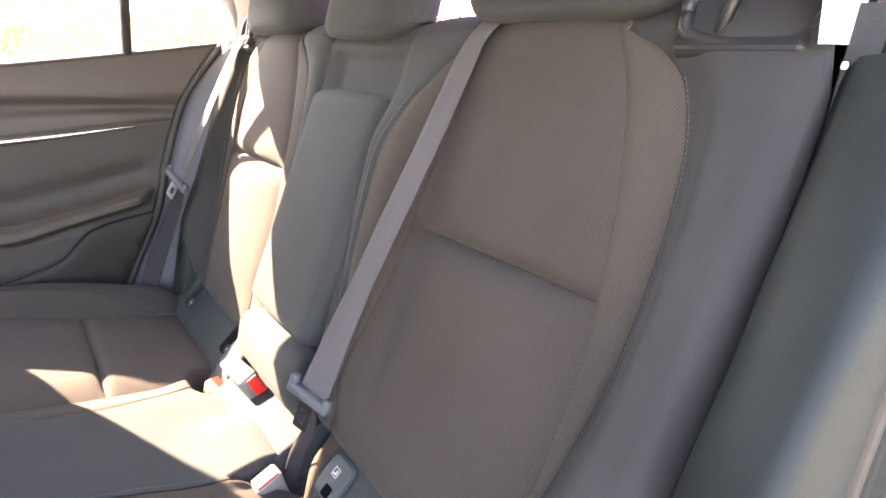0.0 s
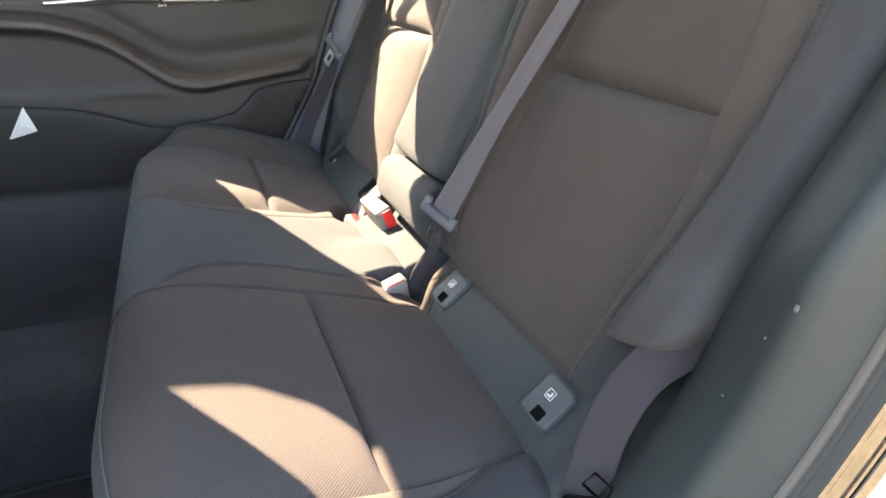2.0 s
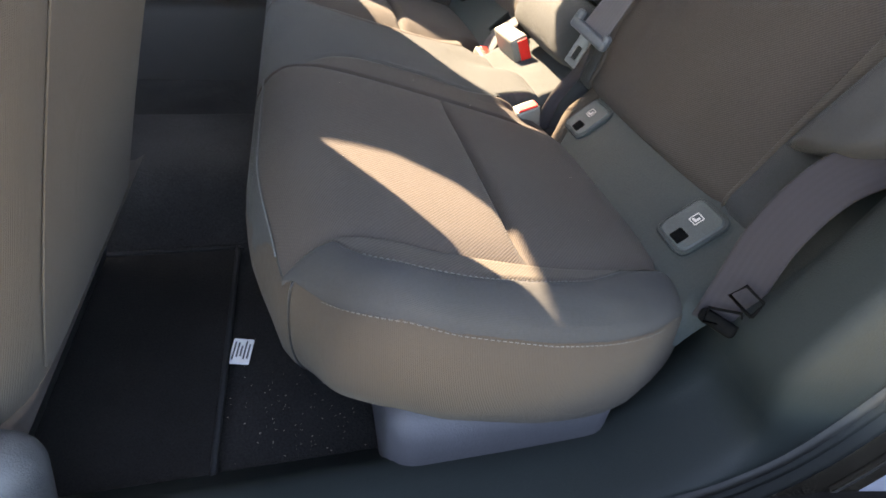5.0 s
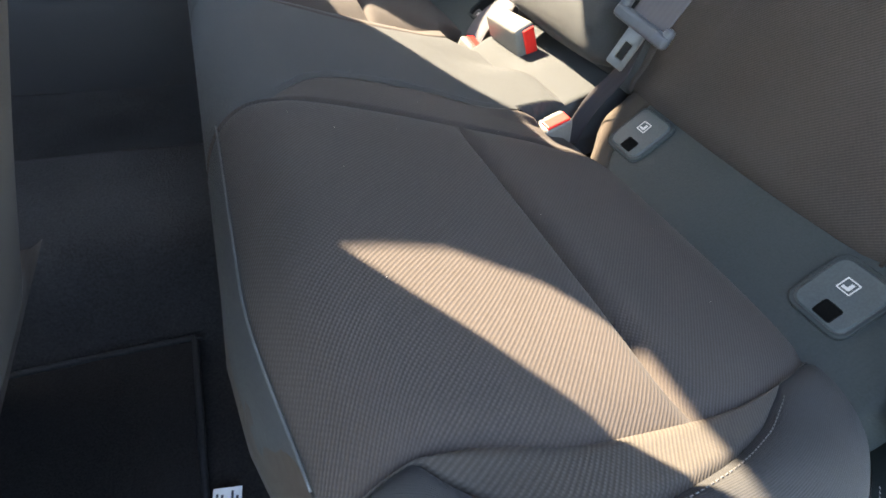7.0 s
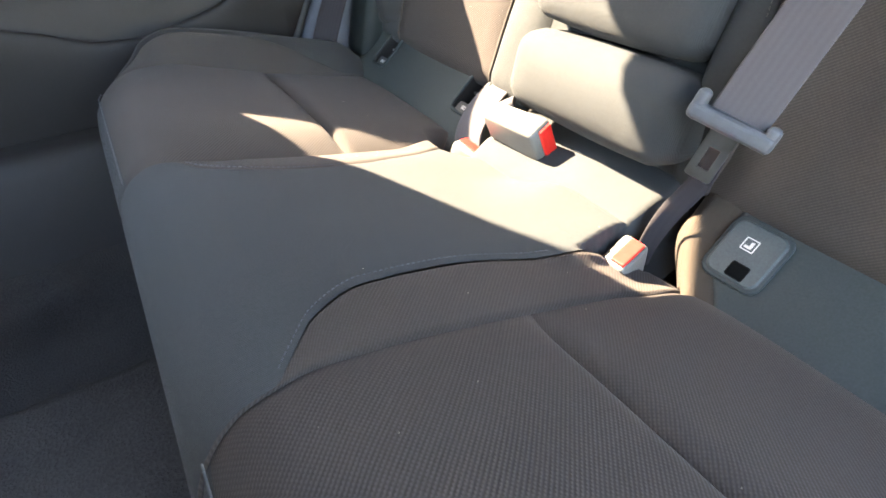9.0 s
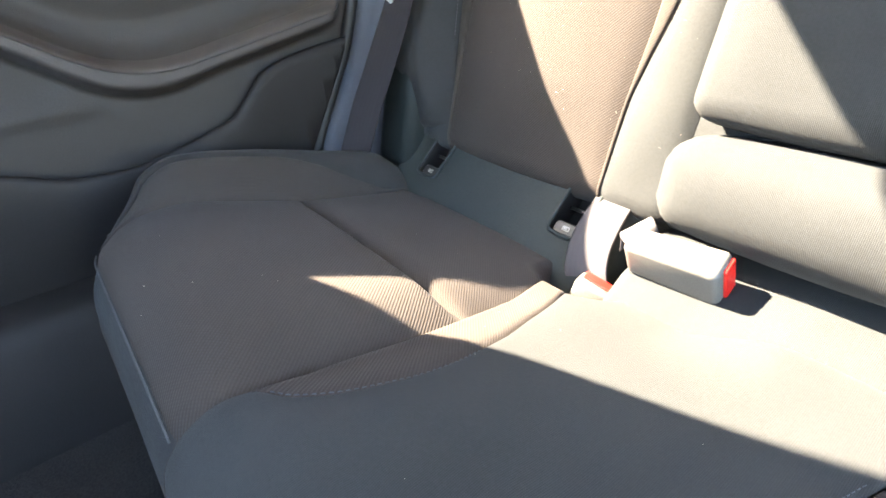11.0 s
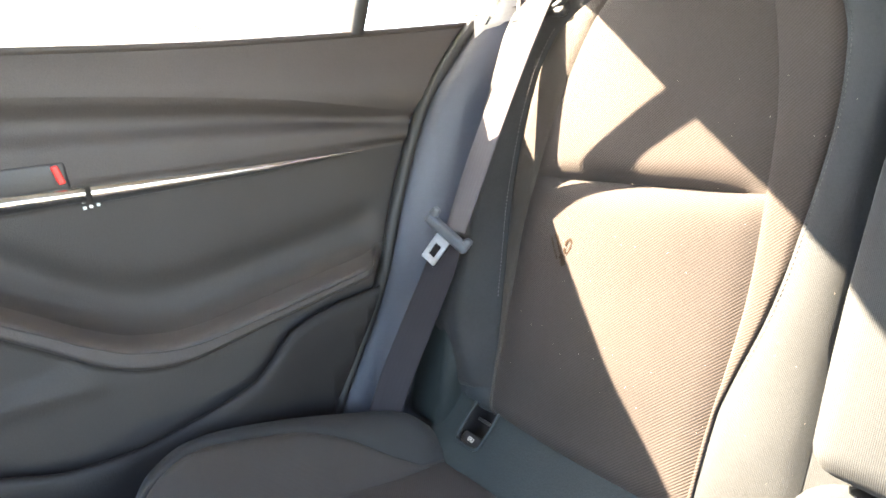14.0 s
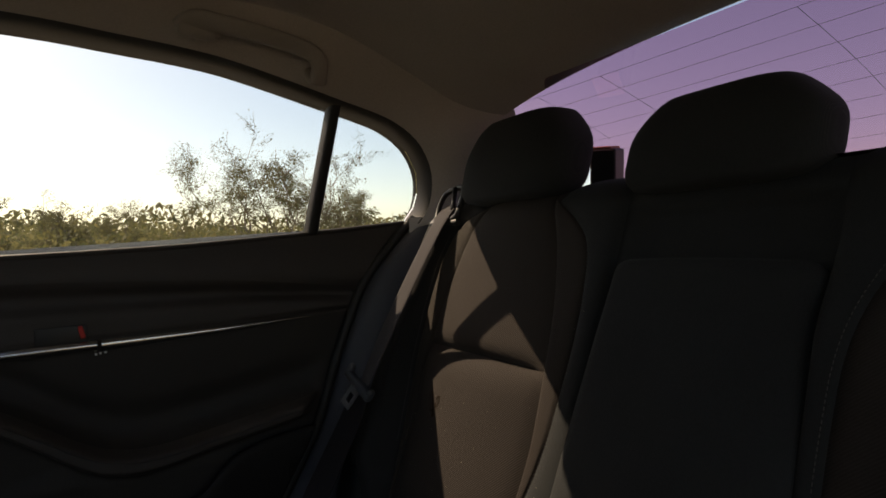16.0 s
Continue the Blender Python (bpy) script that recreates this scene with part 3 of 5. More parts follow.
def cushion_strip(name, side, inner, outer, x_front, x_rear, bulge, mat, parent, columns=8, front_dip=False, rear_dip=False, label="", fall=0.0):
    idx = [i for i in range(160) if x_front <= CUSH[i].x <= x_rear]
    if x_rear == SPLIT:
        idx = [idx[0] - 1] + idx
    rows = []
    for n, i in enumerate(idx):
        p, nor = CUSH[i], CUSH_N[i]
        w = n / (len(idx) - 1)
        vert = 1.0
        if front_dip:
            vert *= 1 - abs(max(0, w - 0.5) * 2) ** 18
        if rear_dip:
            vert *= 1 - abs(max(0, 0.5 - w) * 2) ** 18
        y0, y1 = inner(p.x), outer(p.x)
        row = []
        for j in range(columns + 1):
            u = j / columns
            y = side * (y0 + (y1 - y0) * u)
            o = bulge * smooth01((p.x + 0.456) / 0.05) * min(1.0, (y1 - y0) / 0.04) * (1 - abs(2 * u - 1) ** 4) * vert - 0.0028 * min(1.0, 24 / columns) ** 2 * abs(2 * u - 1) ** (2 * columns) - 0.009 * (1 - vert) * (1 - abs(2 * u - 1) ** 10)
            edge = (-0.453 - p.x) * smooth01((abs(y) - (0.475 if y < 0 else 0.418)) / 0.05) if p.x < -0.453 else 0.0
            row.append(p + Vector((bow(p.x, y) + edge, y, -corner_drop(p.x, y) - fall * min(1.0, (y1 - y0) / 0.04) * u ** 3)) + nor * o)
        rows.append(row)
    return sheet(name, rows, mat, parent, label, flip=side < 0)


cushion = prism("seat_cushion", [(-0.44, 0.36), (-0.45, 0.54), (-0.42, 0.55), (-0.1, 0.47), (0.0, 0.44), (0.0, 0.285), (-0.42, 0.285)], -0.45, 0.45, 'y', BLACK, bench, "bench cushion with brown knit panels")
cushion.matrix_basis = BENCH_UP
cushion_strip("centre_panel", 1, lambda x: -ARC_I(x), ARC_I_FAR, -1, 1, 0.003, SMOOTH, cushion, 80)
for side, ARC_I, ARC_J, ARC_K, ARC_L, ARC_M in ((-1, ARC_I, ARC_J, ARC_K, ARC_L, ARC_M), (1, ARC_I_FAR, ARC_J_FAR, ARC_K_FAR, ARC_L_FAR, ARC_M_FAR)):
    cushion_strip("inner_side_panel", side, ARC_I, ARC_J, -1, 1, 0.0012, KNIT, cushion, 10 if side > 0 else 20)
    cushion_strip("rear_seat_panel", side, ARC_J, ARC_K, SPLIT, -0.02, 0.006, KNIT, cushion, 24, front_dip=True)
    cushion_strip("front_seat_panel", side, ARC_J, ARC_K, -0.4525, SPLIT, 0.006, KNIT, cushion, 24, rear_dip=True)
    cushion_strip("front_roll", side, ARC_J, ARC_K, -1, -0.4500, -0.0006, SMOOTH, cushion, 24)
    cushion_strip("outer_side_panel", side, ARC_K, ARC_L, -1, 1, 0.0012, KNIT_LIT if side < 0 else FASCIA, cushion, 8)
    cushion_strip("outer_bolster", side, ARC_L, ARC_M, -1, 1, 0.0045 if side < 0 else 0.003, BOLSTER, cushion, 12, fall=0.014 if side < 0 else 0.016)
    # the skirt of the cushion, round its side and front
    corner_y = ARC_M(-0.4505)
    ring = [(x, ARC_M(x)) for x in [-0.02 - 0.008 * i for i in range(54)]] + [(-0.4505, corner_y - 0.003), (-0.4535, corner_y - 0.012), (-0.4545, corner_y - 0.028), (-0.4545, corner_y - 0.055)] + [(-0.4545, (corner_y - 0.09) * (1 - k / 9)) for k in range(10)]
    rows = [[] for _ in range(9)]
    for k, (x, y) in enumerate(ring):
        i = min(range(160), key=lambda q: abs(CUSH[q].x - x))
        ease = (0.012 if side < 0 else 0.015) * min(1.0, (ARC_M(x) - ARC_L(x)) / 0.04) if x > -0.44 else 0.0
        top = CUSH[i].z - corner_drop(x, side * y) - 0.003 - ease
        a, b = ring[max(k - 1, 0)], ring[min(k + 1, len(ring) - 1)]
        t = Vector((b[0] - a[0], b[1] - a[1], 0)).normalized()
        out = Vector((-abs(t.y), abs(t.x), 0))
        front = smooth01((0.50 - y) / 0.25) if x < -0.40 else 0.0
        low = (top - 0.121) * (1 - front) + 0.36 * front
        tight = 0.45 + 0.55 * smooth01(math.hypot(x + 0.4545, y - corner_y) / 0.09)
        for n, (f, o) in enumerate(((0, -0.001), (0.06, 0.006), (0.18, 0.013), (0.36, 0.018), (0.56, 0.018), (0.74, 0.011), (0.88, -0.002), (0.96, -0.02), (1.0, -0.05))):
            rows[n].append(Vector((x + bow(x, side * y) + out.x * o * tight, side * (y + out.y * o * tight), top + (low - top) * f)))
    sheet("skirt", rows, SKIRT, cushion, flip=side > 0)
    # upright seam in the skirt at the front corner
    k = next(n for n, (x, y) in enumerate(ring) if x <= -0.444)
    tube("skirt_seam", [r[k] + Vector((-0.0004, side * 0.0006, 0)) for r in rows[:8]], 0.0011, BLACK, cushion, "dark upright skirt seam", sides=5, samples=24)
    pts = [Vector((x + bow(x, side * ARC_M(x)), side * (ARC_M(x) + 0.0035), CUSH[min(range(160), key=lambda q: abs(CUSH[q].x - x))].z - corner_drop(x, side * ARC_M(x)) - 0.0135 * min(1.0, (ARC_M(x) - ARC_L(x)) / 0.04))) for x in [-0.10 - 0.006 * i for i in range(54)]]
    if side < 0:
        stitches("stitching", pts, [(-0.2, side * 0.8, 0.6)] * len(pts), cushion)
    pts = [Vector((x, side * (ARC_L(x) + 0.004), CUSH[min(range(160), key=lambda q: abs(CUSH[q].x - x))].z - corner_drop(x, side * ARC_L(x)) + 0.003)) for x in [-0.12 - 0.006 * i for i in range(42)]]
    if side < 0:
        stitches("stitching", pts, [(0, 0, 1)] * len(pts), cushion)
    pts = [Vector((x, side * (ARC_I(x) - 0.004), CUSH[min(range(160), key=lambda q: abs(CUSH[q].x - x))].z - corner_drop(x, side * (ARC_I(x) - 0.004)) + 0.004)) for x in ([-0.142 - 0.006 * i for i in range(44)] if side < 0 else [-0.25 - 0.006 * i for i in range(25)])]
    stitches("stitching", pts, [(0, 0, 1)] * len(pts), cushion, mat=NAVY)


for side in (-1, 1):
    tube("piping", [Vector((-0.4545 + bow(-0.4545, side * y), side * y, 0.5832 - corner_drop(-0.453, side * y))) for y in np.linspace(0.20 if side < 0 else 0.147, 0.522 if side < 0 else 0.465, 70)], 0.0008, PIPE, cushion, "pale front piping", sides=5)

# the vinyl strip between cushion and back, with the child seat anchors
def rounded_plate(w, l, r, h):
    """A low plate with rounded corners, its top at h."""
    bm = bmesh.new()
    pts = []
    for cx, cy, a0 in ((w / 2 - r, l / 2 - r, 0), (-w / 2 + r, l / 2 - r, 90), (-w / 2 + r, -l / 2 + r, 180), (w / 2 - r, -l / 2 + r, 270)):
        pts += [(cx + r * math.cos(radians(a0 + 15 * k)), cy + r * math.sin(radians(a0 + 15 * k))) for k in range(7)]
    low = [bm.verts.new((x, y, -h)) for x, y in pts]
    mid = [bm.verts.new((x, y, h * 0.6)) for x, y in pts]
    top = [bm.verts.new((x * (1 - 2 * h * 0.5 / w), y * (1 - 2 * h * 0.5 / l), h)) for x, y in pts]
    n = len(pts)
    for a, b in ((low, mid), (mid, top)):
        for i in range(n):
            bm.faces.new((a[i], a[(i + 1) % n], b[(i + 1) % n], b[i]))
    bm.faces.new(top)
    bm.faces.new(low[::-1])
    return bm


YC = {False: (0.219, 0.490), True: (0.229, 0.494)}


def anchor_strip(side, opened):
    root = thing("anchor_strip", "grey-green vinyl strip with child-seat anchor " + ("openings" if opened else "covers"), "seat trim", "anchor strips")
    line = spline([(-0.062, 0, 0.470), (-0.045, 0, 0.492), (-0.02, 0, 0.515), (0.0, 0, 0.531), (0.02, 0, 0.549), (0.037, 0, 0.571), (0.05, 0, 0.60)], 24)
    y0, y1 = 0.150, 0.585
    rows = []
    for p in line:
        row = []
        for j in range(121):
            u = j / 120
            first = y0 if opened else 0.182 - 0.044 * smooth01((p.z - 0.488) / 0.045)
            y = first + (y1 - first) * u
            tuck = 0.03 * max(0, 1 - u / 0.06) ** 2.5 + 0.02 * max(0, 1 - (1 - u) / 0.06) ** 2
            row.append(Vector((p.x + tuck * 0.7, side * y, p.z - tuck)))
        rows.append(row)
    if not opened:
        # the cloth end of the strip, sewn on with a sunk seam
        cut = max(next(j for j in range(121) if abs(row[j].y) >= 0.1885) for row in rows)
        for row in rows:
            row[cut] += Vector((0.0016, 0, -0.0016))
        sheet("strip_end", [row[:cut + 1] for row in rows], SKIRT, root, "grey cloth end of the strip", flip=side > 0)
        rows = [row[cut:] for row in rows]
    strip = sheet("strip", rows, VINYL, root, flip=side > 0)
    if opened:
        # cut the two openings out of the strip, from their lower lip up to the seat back
        bm = bmesh.new()
        bm.from_mesh(strip.data)
        gone = [f for f in bm.faces if f.calc_center_median().x > -0.014 and min(abs(side * f.calc_center_median().y - c) for c in YC[opened]) < 0.0215]
        bmesh.ops.delete(bm, geom=gone, context='FACES')
        bm.to_mesh(strip.data)
        bm.free()
    for yc in YC[opened]:
        tilt = pose(-0.001, side * yc, 0.532, 0, -41, 0)
        if opened:
            half = 0.0225
            lip = [(0.072, half), (0.020, half), (-0.010, half), (-0.016, half - 0.002), (-0.0195, half - 0.007), (-0.0205, 0.0), (-0.0195, 0.007 - half), (-0.016, 0.002 - half), (-0.010, -half), (0.020, -half), (0.072, -half)]
            tube("opening_rim", [tilt @ Vector((x, y, 0.0012)) for x, y in lip], 0.0026, VINYL, root, "raised vinyl rim round the opening", sides=8)
            well = bmesh.new()
            deep = [[well.verts.new(tilt @ Vector((x + dx, y * k, dz))) for x, y in lip] for dx, k, dz in ((0.0, 1.0, 0.0), (0.002, 0.96, -0.012), (0.008, 0.92, -0.030))]
            for one, two in zip(deep, deep[1:]):
                for i in range(len(lip) - 1):
                    well.faces.new((one[i], one[i + 1], two[i + 1], two[i]))
            well.faces.new(deep[-1])
            part("opening", well, SHADE_SKIN, root, "dark open anchor well")
            tube("anchor_bar", [tilt @ Vector((0.022, y, -0.020)) for y in (-half * 0.9, half * 0.9)], 0.0022, STEEL_SHADE, root, "steel anchor bar", sides=8)
            part("lower_ledge", moved(rounded_plate(0.017, 0.036, 0.006, 0.003), tilt @ pose(-0.0095, 0, -0.007)), BLACK, root, "dark ledge in the opening", smooth=False)
            badge = bmesh.new()
            for size, at in (((0.0016, 0.013, 0.0006), (0.003, 0, 0)), ((0.0016, 0.013, 0.0006), (-0.003, 0, 0)), ((0.007, 0.0016, 0.0006), (0, 0.006, 0)), ((0.007, 0.0016, 0.0006), (0, -0.006, 0)), ((0.003, 0.006, 0.0006), (0, 0.001, 0))):
                geo = bmesh.ops.create_cube(badge, size=1.0)["verts"]
                bmesh.ops.scale(badge, vec=size, verts=geo)
                bmesh.ops.translate(badge, vec=at, verts=geo)
            part("badge", moved(badge, tilt @ pose(-0.0095, 0, -0.0034) @ Matrix.Scale(0.75, 4)), PALE, root, "small white seat symbol")
        else:
            part("cover_gap", moved(rounded_plate(0.0640, 0.0570, 0.012, 0.0022), tilt @ pose(0.002, 0, 0.0004)), VINYL, root, "raised vinyl rim round the cover")
            part("cover_line", moved(rounded_plate(0.0570, 0.0505, 0.0100, 0.0010), tilt @ pose(0.002, 0, 0.0020)), BLACK, root, "dark joint round the cover")
            flap = moved(rounded_plate(0.0556, 0.0491, 0.0095, 0.0032), tilt @ pose(0.002, 0, 0.0012))
            cover = part("anchor_cover", flap, COVER, root, "grey hinged anchor cover")
            # flat plate painted black for the shade inside the notch
            notch = moved(rounded_plate(0.015, 0.017, 0.0022, 0.001), tilt @ pose(-0.0155, -0.004, 0.0042))
            part("finger_notch", notch, VOID, cover, "finger notch, its shaded hollow painted black")
            badge = bmesh.new()
            for size, at in (((0.014, 0.0012, 0.0006), (0.006, 0.007, 0)), ((0.014, 0.0012, 0.0006), (0.006, -0.007, 0)), ((0.0012, 0.014, 0.0006), (0.013, 0, 0)), ((0.0012, 0.014, 0.0006), (-0.001, 0, 0)), ((0.008, 0.0035, 0.0006), (0.006, -0.002, 0)), ((0.003, 0.007, 0.0006), (0.003, 0.001, 0))):
                geo = bmesh.ops.create_cube(badge, size=1.0)["verts"]
                bmesh.ops.scale(badge, vec=size, verts=geo)
                bmesh.ops.translate(badge, vec=at, verts=geo)
            part("badge", moved(badge, tilt @ pose(0.005, 0.002, 0.0048) @ Matrix.Scale(0.82, 4)), PALE, cover, "white seat symbol")
    return root


anchor_strip(-1, False)
anchor_strip(1, True)


# ---- headrests ----
def headrest(y, z, width, height, label):
    root = thing("headrest", label, "headrest", "rear headrests", (0.25, y, z - height / 2))
    bm = bmesh.new()
    n, k = 18, 28
    grid = []
    for i in range(n + 1):
        v = -1 + 2 * i / n
        ring = []
        half = width / 2 * (1 - 0.30 * smooth01((v + 0.1) / 1.1) ** 1.4 - 0.06 * smooth01((-v - 0.5) / 0.5))
        cap = (1 - abs(v) ** 5) ** 0.32 if abs(v) < 1 else 0.0
        for j in range(k):
            a = 2 * math.pi * j / k
            ca, sa = math.cos(a), math.sin(a)
            sx = math.copysign(abs(ca) ** 0.7, ca) * 0.055 * (0.12 + 0.88 * cap)
            sy = math.copysign(abs(sa) ** 0.5, sa) * half * (0.6 + 0.4 * cap)
            ring.append(bm.verts.new((sx + 0.02 * v, sy, height / 2 + v * height / 2)))
        grid.append(ring)
    for i in range(n):
        for j in range(k):
            bm.faces.new((grid[i][j], grid[i][(j + 1) % k], grid[i + 1][(j + 1) % k], grid[i + 1][j]))
    bm.faces.new(grid[0][::-1])
    bm.faces.new(grid[-1])
    pad = part("pad", bm, SMOOTH, root, smooth=True)
    uv = pad.data.uv_layers.new(name="UVMap")
    for loop in pad.data.loops:
        c = pad.data.vertices[loop.vertex_index].co
        uv.data[loop.index].uv = (c.y, c.z)
    for dy in (-0.075, 0.075):
        post = tube("post", [(0.0, dy, -0.06), (0.004, dy, 0.02)], 0.006, METAL, root, "bright steel post", 10)
        post_base = moved(rounded_box((0.028, 0.04, 0.014), 0.005), pose(0.0, dy, 1.12 - (z - height / 2)))
        part("post_guide", post_base, BLACK, root, "black post guide")
    return root


headrest(-0.362, 1.182, 0.275, 0.155, "dark slate cloth headrest on steel posts")
headrest(0.026, 1.153, 0.230, 0.122, "low wide slate cloth middle headrest")
headrest(0.376, 1.182, 0.265, 0.155, "dark slate cloth headrest on steel posts")


# ---- car shell ----
def structure(ob, label, category):
    return tagged(ob, label, category, kind="structure")


# floor: carpet with the raised tunnel
floor_line = [(-0.80, 0.50), (-0.70, 0.36), (-0.64, 0.30), (-0.60, 0.282), (-0.40, 0.28), (-0.20, 0.28), (-0.165, 0.29), (-0.135, 0.345), (-0.115, 0.392), (-0.09, 0.402), (0.0, 0.405), (0.09, 0.402), (0.115, 0.392), (0.135, 0.345), (0.165, 0.29), (0.2, 0.28), (0.40, 0.28), (0.60, 0.282), (0.64, 0.30), (0.70, 0.36), (0.80, 0.50)]
rows = []
for i in range(40):
    x = -2.2 + 2.5 * i / 39
    rows.append([Vector((x, y, z + 0.004 * noise.noise((x * 3, y * 5, 0)))) for y, z in floor_line])
structure(sheet("floor", rows, CARPET, flip=True), "black car carpet with sand and crumbs over the tunnel", "floor")

# roof lining; the cut over the front seats is added, unseen, to shape sunlight
ROOF_Z = 1.43


def roof_z(x, y):
    return ROOF_Z - 0.05 * (abs(y) / 0.56) ** 3 - 0.098 * smooth01((x + 0.15) / 0.5)


SUN_CUT = [(-0.805, 0.406), (-0.771, 0.365), (-0.738, 0.312), (-0.723, 0.269), (-0.694, 0.252), (-0.675, 0.22), (-0.671, 0.198), (-0.66, 0.202), (-0.654, 0.258), (-0.652, 0.307), (-0.651, 0.365), (-0.69, 0.405), (-0.741, 0.422)]
rows = [[Vector((x, y, roof_z(x, y))) for y in np.linspace(-0.56, 0.56, 25)] for x in np.linspace(-0.5, 0.32, 24)]
ceiling = sheet("ceiling", rows, PALE)
structure(ceiling, "grey cloth roof lining of the car", "ceiling")
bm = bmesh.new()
ring_in = [bm.verts.new((x, y, ROOF_Z - 0.003)) for x, y in SUN_CUT]
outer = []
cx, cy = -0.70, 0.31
for x, y in SUN_CUT:
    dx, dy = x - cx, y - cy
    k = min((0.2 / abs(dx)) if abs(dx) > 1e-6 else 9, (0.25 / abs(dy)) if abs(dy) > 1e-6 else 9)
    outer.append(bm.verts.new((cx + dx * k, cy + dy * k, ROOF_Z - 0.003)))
for i in range(len(SUN_CUT)):
    j = (i + 1) % len(SUN_CUT)
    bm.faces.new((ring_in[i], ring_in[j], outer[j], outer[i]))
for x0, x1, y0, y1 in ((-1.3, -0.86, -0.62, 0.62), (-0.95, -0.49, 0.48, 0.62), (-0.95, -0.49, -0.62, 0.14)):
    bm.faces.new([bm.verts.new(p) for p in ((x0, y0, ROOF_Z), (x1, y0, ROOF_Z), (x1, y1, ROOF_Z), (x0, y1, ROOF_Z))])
structure(part("ceiling_front", bm, PALE), "front roof lining with an added cut that shapes the sun patch", "ceiling")
rows = [[Vector((x, y, roof_z(min(x, 0.3), 0) + 0.02 - 0.05 * (abs(y) / 0.60) ** 4)) for y in np.linspace(-0.595, 0.595, 15)] for x in np.linspace(-0.52, 0.36, 14)]
structure(sheet("roof_skin", rows, PAINT), "painted steel car roof", "roof")


def plate(name, pts, mat, label, category, thick=0.02, out=(0, 1, 0)):
    """A flat closing panel with thickness, from its corners."""
    bm = bmesh.new()
    a = [bm.verts.new(p) for p in pts]
    b = [bm.verts.new(Vector(p) + Vector(out) * thick) for p in pts]
    bm.faces.new(a)
    bm.faces.new(b[::-1])
    for i in range(len(pts)):
        j = (i + 1) % len(pts)
        bm.faces.new((a[i], b[i], b[j], a[j]))
    bmesh.ops.recalc_face_normals(bm, faces=bm.faces)
    return structure(part(name, bm, mat), label, category)


WIN_Y = lambda z: 0.69 - 0.5 * (z - 1.08)
# forward part is an added unseen wall, shutting out sun where a window belongs
plate("wall_right", [(-2.2, 0.74, 0.28), (-0.60, 0.74, 0.28), (-0.60, 0.74, 1.03), (-0.560, WIN_Y(1.05) + 0.02, 1.05), (-0.50, WIN_Y(1.33) + 0.03, 1.33), (-0.497, 0.56, 1.435), (-2.2, 0.56, 1.435)], TRIM, "dark side wall and centre pillar, front window closed against sun", "wall")
plate("wall_left", [(-2.2, -0.74, 0.28), (-0.78, -0.74, 0.28), (-0.76, -0.70, 1.06), (-0.68, -0.58, 1.33), (-0.66, -0.55, 1.435), (-0.74, -0.55, 1.435), (-0.78, -0.60, 1.30), (-0.84, -0.70, 1.05), (-1.9, -0.74, 0.98), (-2.2, -0.74, 0.95)], TRIM, "dark side wall beside the driver's seat", "wall", out=(0, -1, 0))
plate("wall_front", [(-2.2, -0.75, 0.0), (-2.2, 0.75, 0.0), (-2.2, 0.75, 0.95), (-2.2, -0.75, 0.95)], TRIM, "dark front end of the cabin", "wall", out=(-1, 0, 0))
plate("wall_rear", [(0.36, -0.75, 0.2), (0.36, 0.75, 0.2), (0.36, 0.75, 1.09), (0.36, -0.75, 1.09)], TRIM, "panel behind the rear seat", "wall", out=(1, 0, 0))
plate("underbody", [(-2.2, -0.78, 0.2), (0.5, -0.78, 0.2), (0.5, 0.78, 0.2), (-2.2, 0.78, 0.2)], BLACK, "dark underbody of the car", "underbody", out=(0, 0, -1))

plate("dashboard", [(-2.2, -0.74, 0.94), (-1.65, -0.74, 0.94), (-1.65, 0.74, 0.94), (-2.2, 0.74, 0.94)], TRIM, "dark dashboard top", "dashboard", out=(0, 0, -1), thick=0.3)
windscreen = plate("window_front", [(-1.3, -0.60, 1.43), (-1.3, 0.60, 1.43), (-2.2, 0.72, 0.955), (-2.2, -0.72, 0.955)], GLASS, "clear windscreen", "window", thick=0.004, out=(0, 0, 1))
windscreen.visible_shadow = False

# parcel shelf and rear window
rows = [[Vector((x, y, 1.112 + 0.004 * math.cos(y * 3) - 0.03 * smooth01((x - 0.8) / 0.2))) for y in np.linspace(-0.66, 0.66, 15)] for x in np.linspace(0.24, 1.0, 14)]
structure(sheet("parcel_shelf", rows, SMOOTH), "dark cloth parcel shelf behind the rear seats", "shelf")


def rear_glass(u, v, lift=0.0):
    """u across, -1 to 1; v down the glass, 0 to 1."""
    half = 0.525 + 0.09 * v
    return Vector((0.315 + 0.67 * v - 0.05 * u * u + lift * 0.33, half * u, 1.328 - 0.235 * v + 0.035 * math.sin(math.pi * v) - 0.012 * u * u + lift))


rear_window = thing("window_rear", "purple-tinted rear window with fine heating wires", "window")
tagged(rear_window, kind="structure")
rows = [[rear_glass(u, v) for u in np.linspace(-1, 1, 25)] for v in np.linspace(0, 1, 13)]
glass = sheet("pane", rows, PURPLE, rear_window, "purple-tinted glass")
for k in range(11):
    v = 0.07 + 0.08 * k
    tube("heating_wire", [rear_glass(u, v, -0.002) for u in np.linspace(-0.93, 0.93, 25)], 0.0003, BLACK, rear_window, sides=4)
for u in (-0.55, 0.0, 0.55, 0.8):
    tube("heating_wire", [rear_glass(u, v, -0.002) for v in np.linspace(0.07, 0.87 if u != 0.8 else 0.4, 9)], 0.0003, BLACK, rear_window, sides=4)

